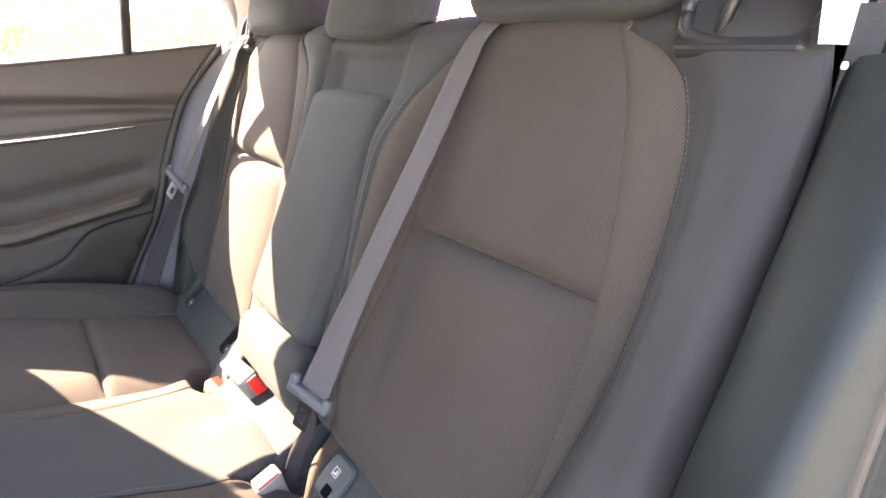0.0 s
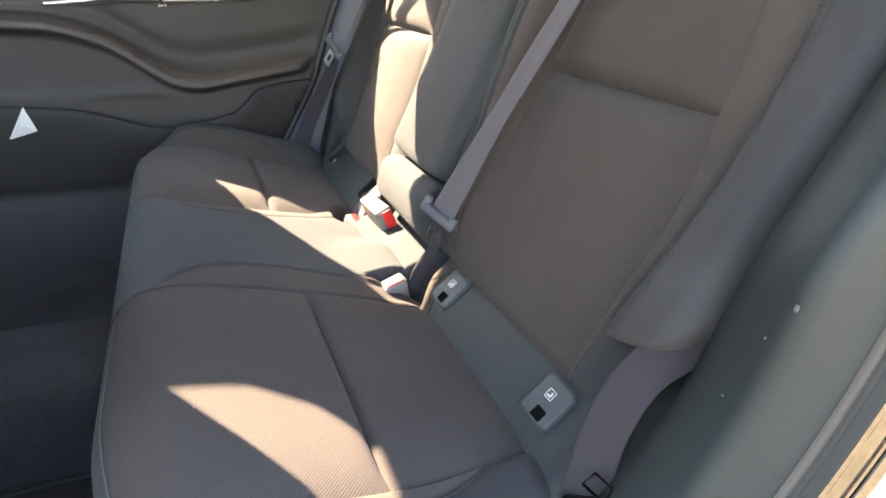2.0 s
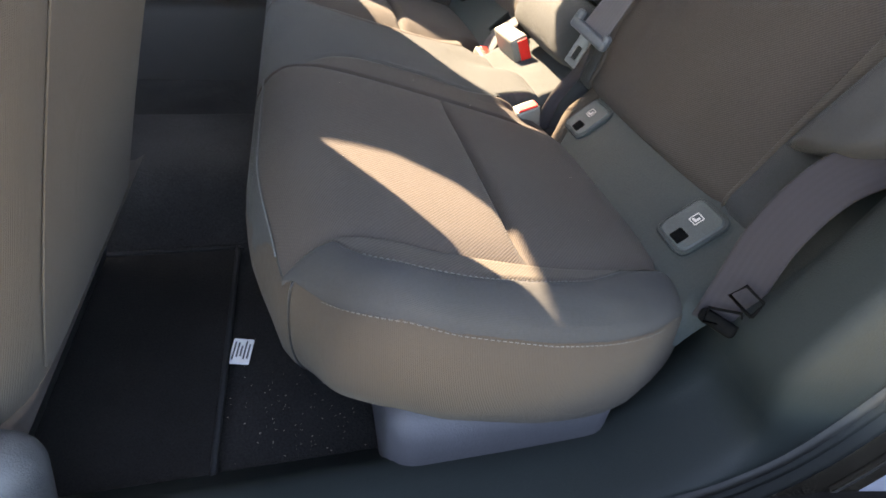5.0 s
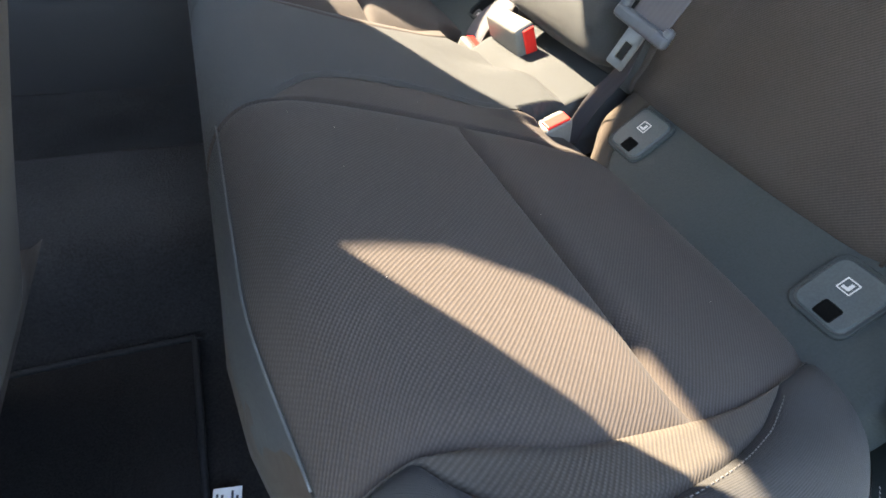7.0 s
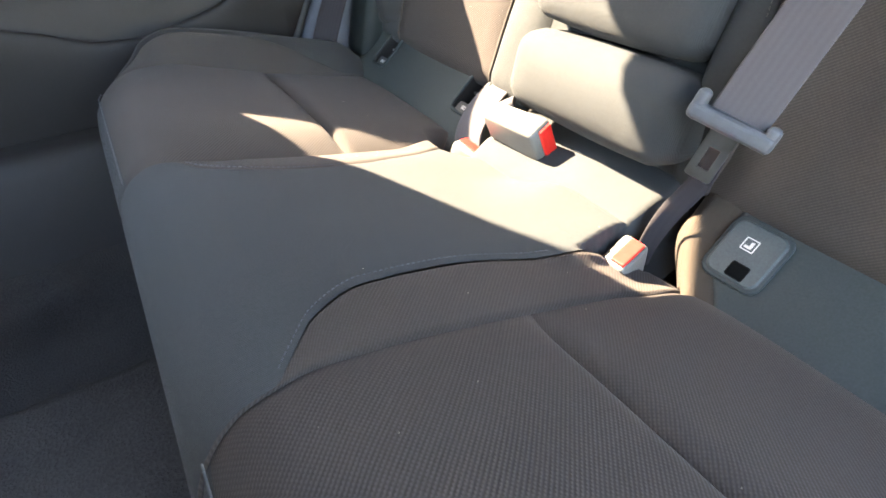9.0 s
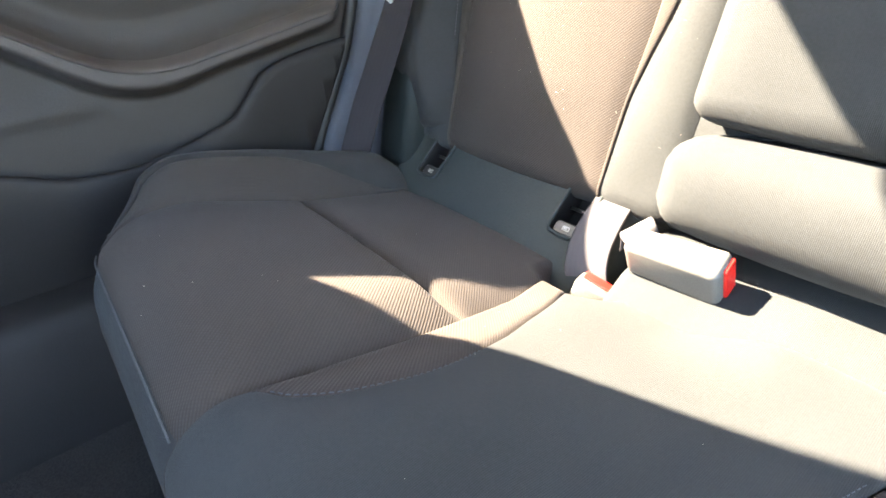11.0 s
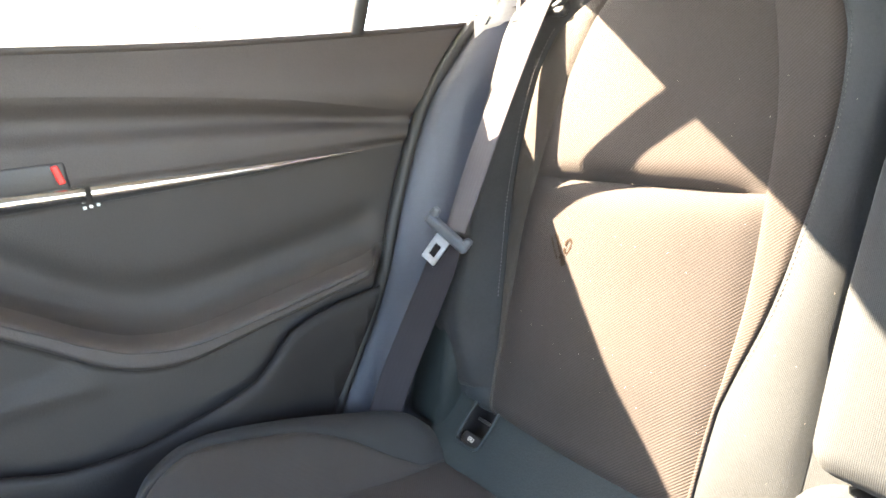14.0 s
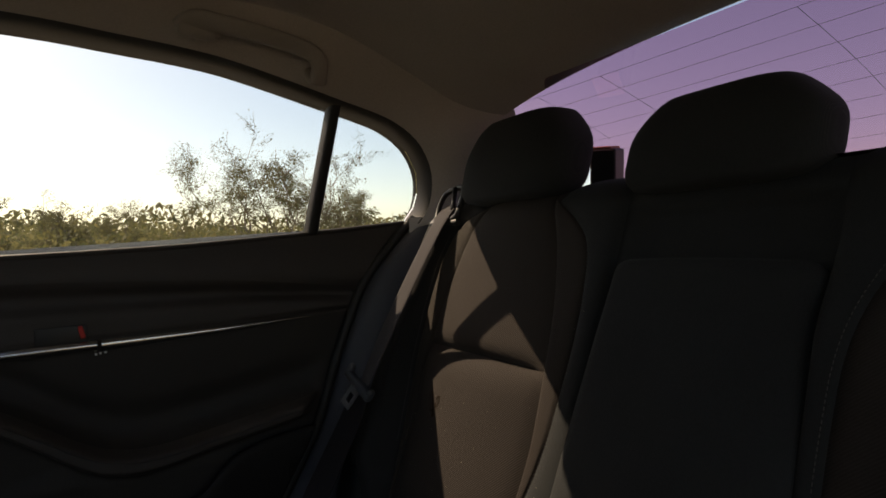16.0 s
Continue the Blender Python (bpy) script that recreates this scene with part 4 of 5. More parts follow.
# pillars beside the rear window and the trim above the side windows
WIN_TOP = [(-0.50, 1.326), (-0.42, 1.326), (-0.34, 1.323), (-0.26, 1.320), (-0.19, 1.314), (-0.1, 1.299), (0.0, 1.280), (0.06, 1.269), (0.11, 1.256), (0.16, 1.230), (0.195, 1.190), (0.207, 1.150), (0.205, 1.12), (0.192, 1.096)]


def side_frame(side):
    arc = spline([(x, 0, z) for x, z in WIN_TOP], 48)
    dark, pale = [[], [], [], []], [[], [], [], [], []]
    for i, p in enumerate(arc):
        d = (arc[min(i + 1, 47)] - arc[max(i - 1, 0)]).normalized()
        n = Vector((-d.z, 0, d.x))
        w = i / 47
        wy = WIN_Y(p.z)
        for k, (o, dy) in enumerate(((0.011, 0.06), (0.012, 0.042), (0.014, 0.004), (0.019, -0.006))):
            q = p + n * o
            dark[k].append(Vector((q.x, side * (wy + dy - 0.4 * o), q.z)))
        top = Vector((p.x, side * 0.49, roof_z(p.x, 0.49)))
        rear = Vector((0.345, side * (0.49 + 0.10 * smooth01((w - 0.6) / 0.4)), 1.325 - 0.215 * smooth01((w - 0.62) / 0.38)))
        goal = top.lerp(rear, smooth01((w - 0.42) / 0.3))
        base = dark[3][-1]
        for k, f in enumerate((0.0, 0.12, 0.4, 0.75, 1.0)):
            q = base.lerp(goal, f)
            q.y += side * -0.006 * math.sin(math.pi * f)
            pale[k].append(q)
    root = thing("window_frame_trim", "pale pillar trim with a black window seal", "trim")
    tagged(root, kind="structure")
    sheet("seal", dark, RUBBER, root, "black rubber window seal", flip=side < 0)
    sheet("pillar_trim", pale, PALE, root, "pale grey pillar cover", flip=side < 0)
    rows = [[Vector((0.192 + 0.18 * u, side * (0.68 - 0.10 * u), 1.10 - 0.06 * v + 0.01 * u)) for u in np.linspace(0, 1, 6)] for v in (0.0, 0.5, 1.0)]
    sheet("pillar_foot", rows, PALE, root, flip=side < 0)
    return root


side_frame(1)
side_frame(-1)


# ---- far door ----
door = thing("door_1", "closed rear door with a charcoal skin, chrome blade and armrest", "door")
tagged(door, kind="structure")
BELT = curve((-0.95, 1.008), (-0.57, 1.025), (-0.26, 1.043), (-0.02, 1.066), (0.2, 1.091))
DOOR_REAR = curve((0.40, -0.16), (0.54, -0.10), (0.70, -0.015), (0.85, 0.035), (0.965, 0.085), (1.05, 0.155), (1.10, 0.205))
CREASE = curve((-0.95, 0.985), (-0.45, 0.99), (-0.2, 0.985), (0.09, 0.958))
BLADE = curve((-0.95, 0.862), (-0.62, 0.868), (-0.47, 0.884), (-0.343, 0.889), (-0.2, 0.895), (-0.02, 0.907), (0.1, 0.914))
ARM = curve((-0.95, 0.852), (-0.62, 0.845), (-0.50, 0.814), (-0.44, 0.778), (-0.39, 0.744), (-0.35, 0.725), (-0.30, 0.717), (-0.2, 0.730), (-0.12, 0.744), (-0.04, 0.758), (0.1, 0.780))
ARM_LOW = lambda x: ARM(x) - 0.041 - 0.008 * math.exp(-((x + 0.36) / 0.1) ** 2)
POCKET = curve((-0.95, 0.672), (-0.6, 0.650), (-0.508, 0.627), (-0.428, 0.600), (-0.37, 0.597), (-0.316, 0.606), (-0.26, 0.619), (-0.226, 0.629), (-0.19, 0.66), (-0.164, 0.684), (-0.1, 0.70), (0.1, 0.72))
xs = list(np.linspace(-0.95, 0.21, 170))


def door_y(x, z):
    """Depth of the door skin at a place on it."""
    y = 0.703 - 0.012 * smooth01((z - 0.95) / 0.03) + 0.010 * smooth01((z - 0.99) / 0.05)
    a, lo = ARM(x), ARM_LOW(x)
    rear = smooth01((DOOR_REAR(z) - x - 0.004) / 0.05)
    y -= 0.054 * rear * smooth01((a + 0.010 - z) / 0.022) * smooth01((z - lo + 0.006) / 0.026)
    y += 0.012 * rear * math.exp(-((z - a - 0.040) / 0.022) ** 2)
    y -= 0.006 * smooth01((0.69 - z) / 0.03)
    y -= 0.006 * smooth01((0.703 + 0.22 * (x + 0.40) - z) / 0.006) * smooth01((z - 0.655) / 0.02) * smooth01((-0.36 - x) / 0.04)
    blade = BLADE(x)
    y -= 0.010 * smooth01((z - blade - 0.004) / 0.01) * smooth01((0.955 - z) / 0.02)
    y += 0.018 * math.exp(-((z - CREASE(x) + 0.02) / 0.012) ** 2) * 0.5
    return y


def door_band(name, low, high, mat, n, label=""):
    rows = []
    for k in range(n + 1):
        f = k / n
        row = []
        for x in xs:
            z = low(x) + (high(x) - low(x)) * f
            xr = DOOR_REAR(z)
            xx = min(x, xr)
            zz = low(xx) + (high(xx) - low(xx)) * f
            row.append(Vector((xx, door_y(xx, zz) + (0.03 if x > xr + 0.02 else 0), zz)))
        rows.append(row)
    return sheet(name, rows, mat, door, label, flip=True)


door_band("upper_pad", CREASE, lambda x: BELT(x) - 0.004, TRIM_SOFT, 10)
door_band("middle_trim", BLADE, CREASE, TRIM_SOFT, 16)
door_band("door_insert", ARM, BLADE, TRIM, 14, "dark textured door insert")
door_band("armrest", ARM_LOW, ARM, TRIM_SOFT, 16, "padded door armrest")
door_band("lower_panel", lambda x: 0.40, ARM_LOW, TRIM, 60, "lower door panel behind the map pocket")
# the map pocket: a thick front wall with a rolled lip, open behind
rows = [[] for _ in range(13)]
for x in np.linspace(-0.95, 0.0, 120):
    top = POCKET(x) - 0.006
    face = 0.660 + 0.016 * smooth01((x + 0.30) / 0.25)
    for k, (dz, dy) in enumerate(((None, 0.020), (-0.16, 0.010), (-0.09, 0.003), (-0.045, 0.0), (-0.018, -0.001), (-0.007, 0.0005), (-0.002, 0.003), (0.0, 0.0065), (-0.0015, 0.010), (-0.006, 0.0125), (-0.02, 0.0135), (-0.05, 0.014), (-0.09, 0.016))):
        z = 0.40 if dz is None else max(0.405, top + dz)
        xx = min(x, DOOR_REAR(z) - 0.004)
        rows[k].append(Vector((xx, face + dy, z)))
sheet("map_pocket", rows, SHADE_SKIN, door, "map pocket with a rolled lip, shade in its dark colour", flip=True)
rows = []
for x in np.linspace(-0.95, 0.20, 50):
    b = BELT(x)
    rows.append([Vector((x, y, b + dz)) for y, dz in ((door_y(x, b - 0.004), -0.004), (0.694, 0.002), (0.703, 0.005), (0.718, 0.004), (0.76, -0.005))])
sheet("belt_ledge", rows, TRIM_SOFT, door, "ledge under the window")
# stitched seam on the armrest
pts = [Vector((x, door_y(x, ARM(x) - 0.012) - 0.002, ARM(x) - 0.012)) for x in np.linspace(-0.6, -0.02, 90)]
tube("armrest_seam", pts, 0.0011, TRIM, door, sides=5)
# the chrome blade, slim and pointed, with the pull handle before it
rows = []
for x in np.linspace(-0.36, -0.018, 40):
    f = (x + 0.36) / 0.342
    h = 0.0105 * (1 - f) ** 0.8 + 0.001
    z, y = BLADE(x), door_y(x, BLADE(x) + 0.002) - 0.006
    rows.append([Vector((x, y + 0.004, z - h)), Vector((x, y - 0.004 * (1 - f), z - h * 0.3)), Vector((x, y - 0.003, z + h * 0.5)), Vector((x, y + 0.004, z + h))])
sheet("chrome_blade", rows, CHROME, door, "satin chrome blade", flip=True)
rows = []
for x in np.linspace(-0.60, -0.366, 30):
    f = (x + 0.60) / 0.234
    h = 0.004 + 0.0075 * math.sin(math.pi * min(1, 0.15 + f * 0.55))
    z, y = BLADE(x) + 0.001, door_y(x, BLADE(x)) - 0.012
    rows.append([Vector((x, y + 0.008, z - h)), Vector((x, y - 0.004, z - h * 0.3)), Vector((x, y - 0.003, z + h * 0.5)), Vector((x, y + 0.008, z + h))])
sheet("pull_handle", rows, CHROME, door, "chrome pull handle", flip=True)
# thin black plate stands in for the shade of the handle recess
bezel = moved(rounded_box((0.070, 0.008, 0.030), 0.0038, 4), pose(-0.412, door_y(-0.4, 0.918) + 0.0028, 0.909, 0, -3, 0))
part("handle_recess", bezel, BLACK, door, "handle recess, its shade painted as a thin black plate", smooth=True)
lock = moved(rounded_box((0.007, 0.006, 0.020), 0.002), pose(-0.386, door_y(-0.38, 0.91) - 0.003, 0.912, 0, -14, 0))
part("lock_flag", lock, RED, door, "red lock flag")
for dx, dz in ((0.0, 0.0), (0.006, 0.001), (0.013, 0.002)):
    dot = moved(rounded_box((0.0035, 0.002, 0.0035), 0.001), pose(-0.368 + dx, door_y(-0.36, 0.872) - 0.001, 0.8735 + dz))
    part("water_drop", dot, PRINT, door)
# window panes and the upright between them
for name, pts in (("pane", [(-0.60, 1.02)] + WIN_TOP[:6] + [(-0.004, 1.285), (-0.018, 1.06)]), ("quarter_pane", [(0.0, 1.06), (0.008, 1.279)] + WIN_TOP[7:] + [(0.19, 1.08)])):
    bm = bmesh.new()
    bm.faces.new([bm.verts.new((x, WIN_Y(z) + 0.016, z)) for x, z in pts])
    res = bmesh.ops.extrude_face_region(bm, geom=bm.faces[:])
    bmesh.ops.translate(bm, vec=(0, 0.004, 0.002), verts=[v for v in res["geom"] if isinstance(v, bmesh.types.BMVert)])
    g = part(name, bm, GLASS, door, "clear side glass")
    g.visible_shadow = False
rows = []
for f in np.linspace(0, 1, 10):
    z = 1.065 + 0.225 * f
    x = -0.012 + 0.010 * f
    y = WIN_Y(z)
    w = 0.0105 - 0.001 * f
    rows.append([Vector((x - w, y + 0.03, z)), Vector((x - w, y + 0.002, z)), Vector((x - w * 0.6, y - 0.006, z)), Vector((x + w * 0.6, y - 0.006, z)), Vector((x + w, y + 0.002, z)), Vector((x + w, y + 0.03, z))])
sheet("window_upright", rows, RUBBER, door, "black upright between the panes", flip=True)
# outer skin below the window
plate("door_skin", [(-0.95, 0.765, 0.30), (0.02, 0.765, 0.30), (0.21, 0.765, 1.09), (-0.95, 0.765, 1.01)], PAINT, "painted outer skin of the far door", "door skin")

# pillar trim behind the far door and its black seal
rows, seal = [], []
for z in np.linspace(0.42, 1.10, 30):
    xd = DOOR_REAR(z)
    back = 0.05 + 0.33 * (z - 0.58)
    back = max(back, 0.03)
    goal = Vector((max(back + 0.05, xd + 0.03), 0.633, z))
    start = Vector((xd + 0.014, 0.690, z))
    rows.append([start + Vector((0.0, 0.02, 0)), start, start.lerp(goal, 0.25) + Vector((-0.008, -0.004, 0)), start.lerp(goal, 0.6) + Vector((-0.006, -0.003, 0)), goal, goal + Vector((0.1, 0.0, 0))])
    seal.append(Vector((xd + 0.006, 0.694, z)))
pillar = thing("pillar_right", "blue-grey plastic pillar cover behind the far door", "pillar trim")
tagged(pillar, kind="structure")
sheet("cover", rows, material("slate_blue_pillar_plastic", (0.042, 0.046, 0.058), 0.5, grain=700, bump=0.3), pillar, flip=True)
tube("door_seal", seal, 0.010, RUBBER, pillar, "black rubber door seal")
part("lower_cover", moved(rounded_box((0.060, 0.085, 0.17), 0.018, 4), pose(0.030, 0.592, 0.585, 0, 14, 0)), TRIM_DOOR, pillar, "dark rounded belt housing", smooth=True)
sill = [[Vector((x, y, z)) for y, z in ((0.565, 0.282), (0.585, 0.36), (0.598, 0.425), (0.608, 0.447), (0.622, 0.456), (0.645, 0.458), (0.70, 0.458))] for x in np.linspace(-1.0, 0.02, 20)]
structure(sheet("sill_right", sill, SHADE_SKIN), "plastic sill plate under the far door", "sill")
# grab handle above the far window
grab = thing("grab_handle", "grey folded grab handle under the roof edge", "grab handle")
GRIP = material("grey_grab_handle_plastic", (0.30, 0.28, 0.26), 0.6, grain=500, bump=0.15, vary=0.1)
bar_line = spline([(-0.252, 0.528, 1.354), (-0.236, 0.510, 1.362), (-0.205, 0.503, 1.363), (-0.15, 0.500, 1.358), (-0.09, 0.502, 1.350), (-0.066, 0.505, 1.342), (-0.057, 0.511, 1.326), (-0.056, 0.528, 1.308)], 44)
rows = []
for i, q in enumerate(bar_line):
    d = (bar_line[min(i + 1, 43)] - bar_line[max(i - 1, 0)]).normalized()
    n = Vector((0.0, -0.75, -0.66))
    n = (n - d * n.dot(d)).normalized()
    w = d.cross(n)
    wide = 0.0135 + 0.006 * smooth01((-0.20 - q.x) / 0.05)
    rows.append([q + w * wide * math.copysign(abs(math.cos(a)) ** 0.6, math.cos(a)) + n * 0.0075 * math.copysign(abs(math.sin(a)) ** 0.7, math.sin(a)) for a in [2 * math.pi * k / 14 for k in range(14)]])
sheet("bar", rows, GRIP, grab, closed=True)
part("end_cap", moved(rounded_box((0.052, 0.020, 0.048), 0.009, 4), pose(-0.236, 0.528, 1.362, -42, 0, 0)), GRIP, grab, smooth=True)
part("end_cap", moved(rounded_box((0.034, 0.018, 0.034), 0.008, 4), pose(-0.056, 0.534, 1.318, -42, 0, 0)), GRIP, grab, smooth=True)
tube("hinge_pin", [(-0.222, 0.519, 1.352), (-0.205, 0.516, 1.350)], 0.006, GRIP, grab, sides=8)


# ---- near door opening ----
SILL = spline([(-0.95, 0, 0.385), (-0.5, 0, 0.385), (-0.2, 0, 0.388), (-0.1, 0, 0.395), (-0.045, 0, 0.411), (0.005, 0, 0.45), (0.048, 0, 0.535), (0.084, 0, 0.616), (0.107, 0, 0.70), (0.118, 0, 0.786), (0.127, 0, 0.87), (0.142, 0, 0.97), (0.165, 0, 1.04), (0.185, 0, 1.083)], 90)


def sweep(name, profile, mat, parent, label=""):
    """A band along the door opening; profile points are (outward, y)."""
    rows = []
    for i, p in enumerate(SILL):
        d = (SILL[min(i + 1, 89)] - SILL[max(i - 1, 0)]).normalized()
        n = Vector((d.z, 0, -d.x))
        s = i / 89
        rows.append([p + n * (o(s) if callable(o) else o) + Vector((0, y(s) if callable(y) else y, 0)) for o, y in profile])
    return sheet(name, rows, mat, parent, label)


opening = thing("door_opening", "dark plastic trim, rubber seal and paint round the open door", "door opening")
tagged(opening, kind="structure")
CREST = curve((0.38, 0.0), (0.42, -0.012), (0.46, -0.055), (0.5, -0.075), (0.6, -0.082), (0.78, -0.084), (0.9, -0.048), (1.0, -0.012), (1.083, 0.0))
INNER = curve((0.38, 0.0), (0.42, -0.02), (0.46, -0.050), (0.5, -0.060), (0.53, -0.055), (0.56, -0.048), (0.64, -0.034), (0.72, -0.022), (0.76, 0.0), (0.82, 0.05), (0.9, 0.085), (0.98, 0.09), (1.04, 0.08), (1.083, 0.07))


def trim_at(mix, deep, drop):
    """Offset across the trim: mix runs from its inner wall to its crest."""
    def offset(s):
        z = SILL[round(s * 89)].z
        return INNER(z) * (1 - mix) + CREST(z) * mix + deep + drop * (1 - smooth01((s - 0.42) / 0.16))
    return offset


sweep("trim_cover", [(trim_at(0, 0.035, 0.06), -0.555), (trim_at(0, 0.012, 0.05), -0.585), (trim_at(0, 0.0, 0.02), -0.612), (trim_at(0.5, 0.0, 0.01), -0.622), (trim_at(0.80, 0.0, 0.004), -0.634), (trim_at(0.90, 0.0, 0.0), -0.656), (trim_at(0.98, 0.0, 0.0), -0.678), (trim_at(1.0, 0.0, 0.0), -0.690), (lambda s: CREST(SILL[round(s * 89)].z) * 0.86, -0.697), (lambda s: CREST(SILL[round(s * 89)].z) * 0.42, -0.705), (lambda s: CREST(SILL[round(s * 89)].z) * 0.1, -0.7085), (0.001, -0.708), (0.004, -0.702)], TRIM_DOOR, opening, "dark green-grey plastic trim cover")
sweep("rubber_seal", [(0.003, -0.70), (0.004, -0.71), (0.010, -0.713), (0.015, -0.709), (0.016, -0.70)], RUBBER, opening, "black rubber seal")
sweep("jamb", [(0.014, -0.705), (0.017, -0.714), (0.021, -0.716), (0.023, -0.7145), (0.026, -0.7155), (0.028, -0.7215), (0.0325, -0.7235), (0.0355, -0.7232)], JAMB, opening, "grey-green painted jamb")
LIPS = [(0.035, -0.7225), (0.0365, -0.7262), (0.0385, -0.7258), (0.0400, -0.7275), (0.0425, -0.7305), (0.0455, -0.7325), (0.0480, -0.7330), (0.0495, -0.7325), (0.0512, -0.7352), (0.0540, -0.7400), (0.0570, -0.7432), (0.060, -0.7445)]
sweep("flange", LIPS, FLANGE, opening, "glossy grey flange, bronze reflection in its colour")
for lip_o, lip_y in ((0.0385, -0.7240), (0.0512, -0.7378)):
    line = []
    for i, p in enumerate(SILL):
        d = (SILL[min(i + 1, 89)] - SILL[max(i - 1, 0)]).normalized()
        line.append(p + Vector((d.z, 0, -d.x)) * lip_o + Vector((0, lip_y, 0)))
    tube("seam_bead", line, 0.0011, RUBBER, opening, "dark sealing bead", sides=5)
sweep("quarter_panel", [(0.057, -0.741), (0.062, -0.752), (0.070, -0.762), (0.074, -0.79), (0.085, -0.82), (0.12, -0.845), (0.2, -0.86), (0.33, -0.865)], PAINT, opening, "slate blue painted body panel")
# coloured black so that the gap behind the bolster holds its shade
plate("quarter_closing", [(0.16, -0.60, 0.3), (0.45, -0.60, 0.3), (0.45, -0.60, 1.11), (0.22, -0.62, 1.11), (0.16, -0.62, 0.7)], BLACK, "inner quarter panel beside the seat, blackened for the gap's shade", "panel", out=(0, -1, 0))
rows = [[Vector((0.166 + 0.044 * u + 0.02 * (1 - k / 5), -0.612 - 0.012 * u + 0.02 * k / 5, 1.084 + 0.05 * k)) for u in np.linspace(0, 1, 7)] for k in range(6)]
structure(sheet("pillar_left", rows, PALE, flip=False), "pale grey pillar cover above the dark trim", "pillar trim")
clip = thing("trim_clip", "small pale fastener on the pillar trim", "clip")
part("clip", moved(rounded_box((0.004, 0.004, 0.005), 0.0015), pose(0.183, -0.631, 1.071)), PALE, clip)
SCUFF = material("pale_scuff", (0.038, 0.042, 0.043), 0.8)
for at, size in (((0.030, -0.688, 0.781), (0.002, 0.003, 0.006)), ((0.020, -0.681, 0.753), (0.0015, 0.0018, 0.003)), ((0.004, -0.676, 0.70), (0.0012, 0.0015, 0.002))):
    part("scuff_mark", moved(rounded_box(size, 0.0009, 2), pose(*at, 0, 0, 20)), SCUFF, opening)
pan = thing("seat_base_cover", "grey plastic cover under the bench cushion", "trim")
part("cover", moved(rounded_box((0.23, 0.176, 0.165), 0.03, 6), pose(-0.237, -0.546, 0.364)), PAN_GREY, pan, smooth=True)

# ---- driver's seat ----
front_seat = thing("front_seat", "brown-backed front seat with map pocket seams", "front seat")
rows = []
for k in range(26):
    f = k / 25
    z = 0.452 + 0.67 * f
    x = -0.632 + 0.335 * (z - 0.46)
    half = 0.231 + 0.018 * smooth01((f - 0.15) / 0.35) - 0.04 * smooth01((f - 0.8) / 0.2)
    row = []
    for j in range(33):
        u = -1 + 2 * j / 32
        edge = abs(u) ** 8
        row.append(Vector((x - 0.05 * edge - 0.012 * (1 - u * u) * math.sin(math.pi * f), -0.376 + half * u, z)))
    rows.append([Vector((x - 0.13, -0.376 - half * 0.96, z))] + row + [Vector((x - 0.13, -0.376 + half * 0.96, z))])
sheet("back_cover", rows, SEAT_COVER, front_seat, "brown cloth back cover")
low = [[Vector((x, -0.376 + w * 1.04 * u, z)) for u in np.linspace(-1, 1, 9)] for x, z, w in ((-0.63, 0.455, 0.218), (-0.642, 0.448, 0.215), (-0.70, 0.45, 0.21), (-0.78, 0.46, 0.2))]
sheet("bottom_hem", low, SEAT_COVER, front_seat)
for dy in (-0.205, -0.145, 0.19):
    pts = [Vector((-0.632 + 0.335 * (z - 0.46) - 0.05 * abs(dy / 0.222) ** 8 - 0.012 * (1 - (dy / 0.222) ** 2) * math.sin(math.pi * (z - 0.452) / 0.67) + 0.0015, -0.387 + dy + 0.01 * math.sin(z * 9), z)) for z in np.linspace(0.47, 1.05, 30)]
    tube("back_seam", pts, 0.0010, SEAT_COVER, front_seat, sides=5)
    if dy == -0.205:
        stitches("zip_teeth", [p + Vector((0.0018, 0.004, 0)) for p in pts], [(1, -0.3, 0.3)] * len(pts), front_seat, step=0.0042, dash=0.0024, size=0.0030)
edge = [Vector((-0.632 + 0.335 * (z - 0.46) - 0.046, -0.376 + 0.231 + 0.018 * smooth01(((z - 0.452) / 0.67 - 0.15) / 0.35) - 0.04 * smooth01(((z - 0.452) / 0.67 - 0.8) / 0.2), z)) for z in np.linspace(0.453, 1.05, 30)]
tube("edge_piping", edge, 0.0028, GREY, front_seat, "grey edge piping", sides=6)
cover = moved(rounded_box((0.11, 0.07, 0.12), 0.034, 5), pose(-0.672, -0.625, 0.425, 0, 12, 0))
part("side_cover", cover, TRIM_BLUE, front_seat, "grey plastic hinge cover", smooth=True)
part("seat_base", moved(rounded_box((0.42, 0.42, 0.20), 0.04), pose(-0.90, -0.387, 0.41)), BLACK, front_seat, "dark seat base", smooth=True)

# floor mat with its edging and a sewn label
floor_mat = thing("floor_mat", "charcoal carpet floor mat with a bound edge", "floor mat")
bm = rounded_box((0.44, 0.40, 0.012), 0.004)
part("mat", moved(bm, pose(-0.745, -0.372, 0.290)), MAT, floor_mat)
tube("edging", [(-0.965, -0.172, 0.297), (-0.55, -0.172, 0.297), (-0.53, -0.178, 0.297), (-0.525, -0.2, 0.297), (-0.525, -0.572, 0.297)], 0.004, MAT_EDGE, floor_mat, "grey bound edge", samples=40)
tag = moved(rounded_box((0.026, 0.042, 0.0015), 0.0005), pose(-0.508, -0.388, 0.2925, 0, 6, -8))
label_part = part("sewn_label", tag, PRINT, floor_mat, "white sewn label")
bars = bmesh.new()
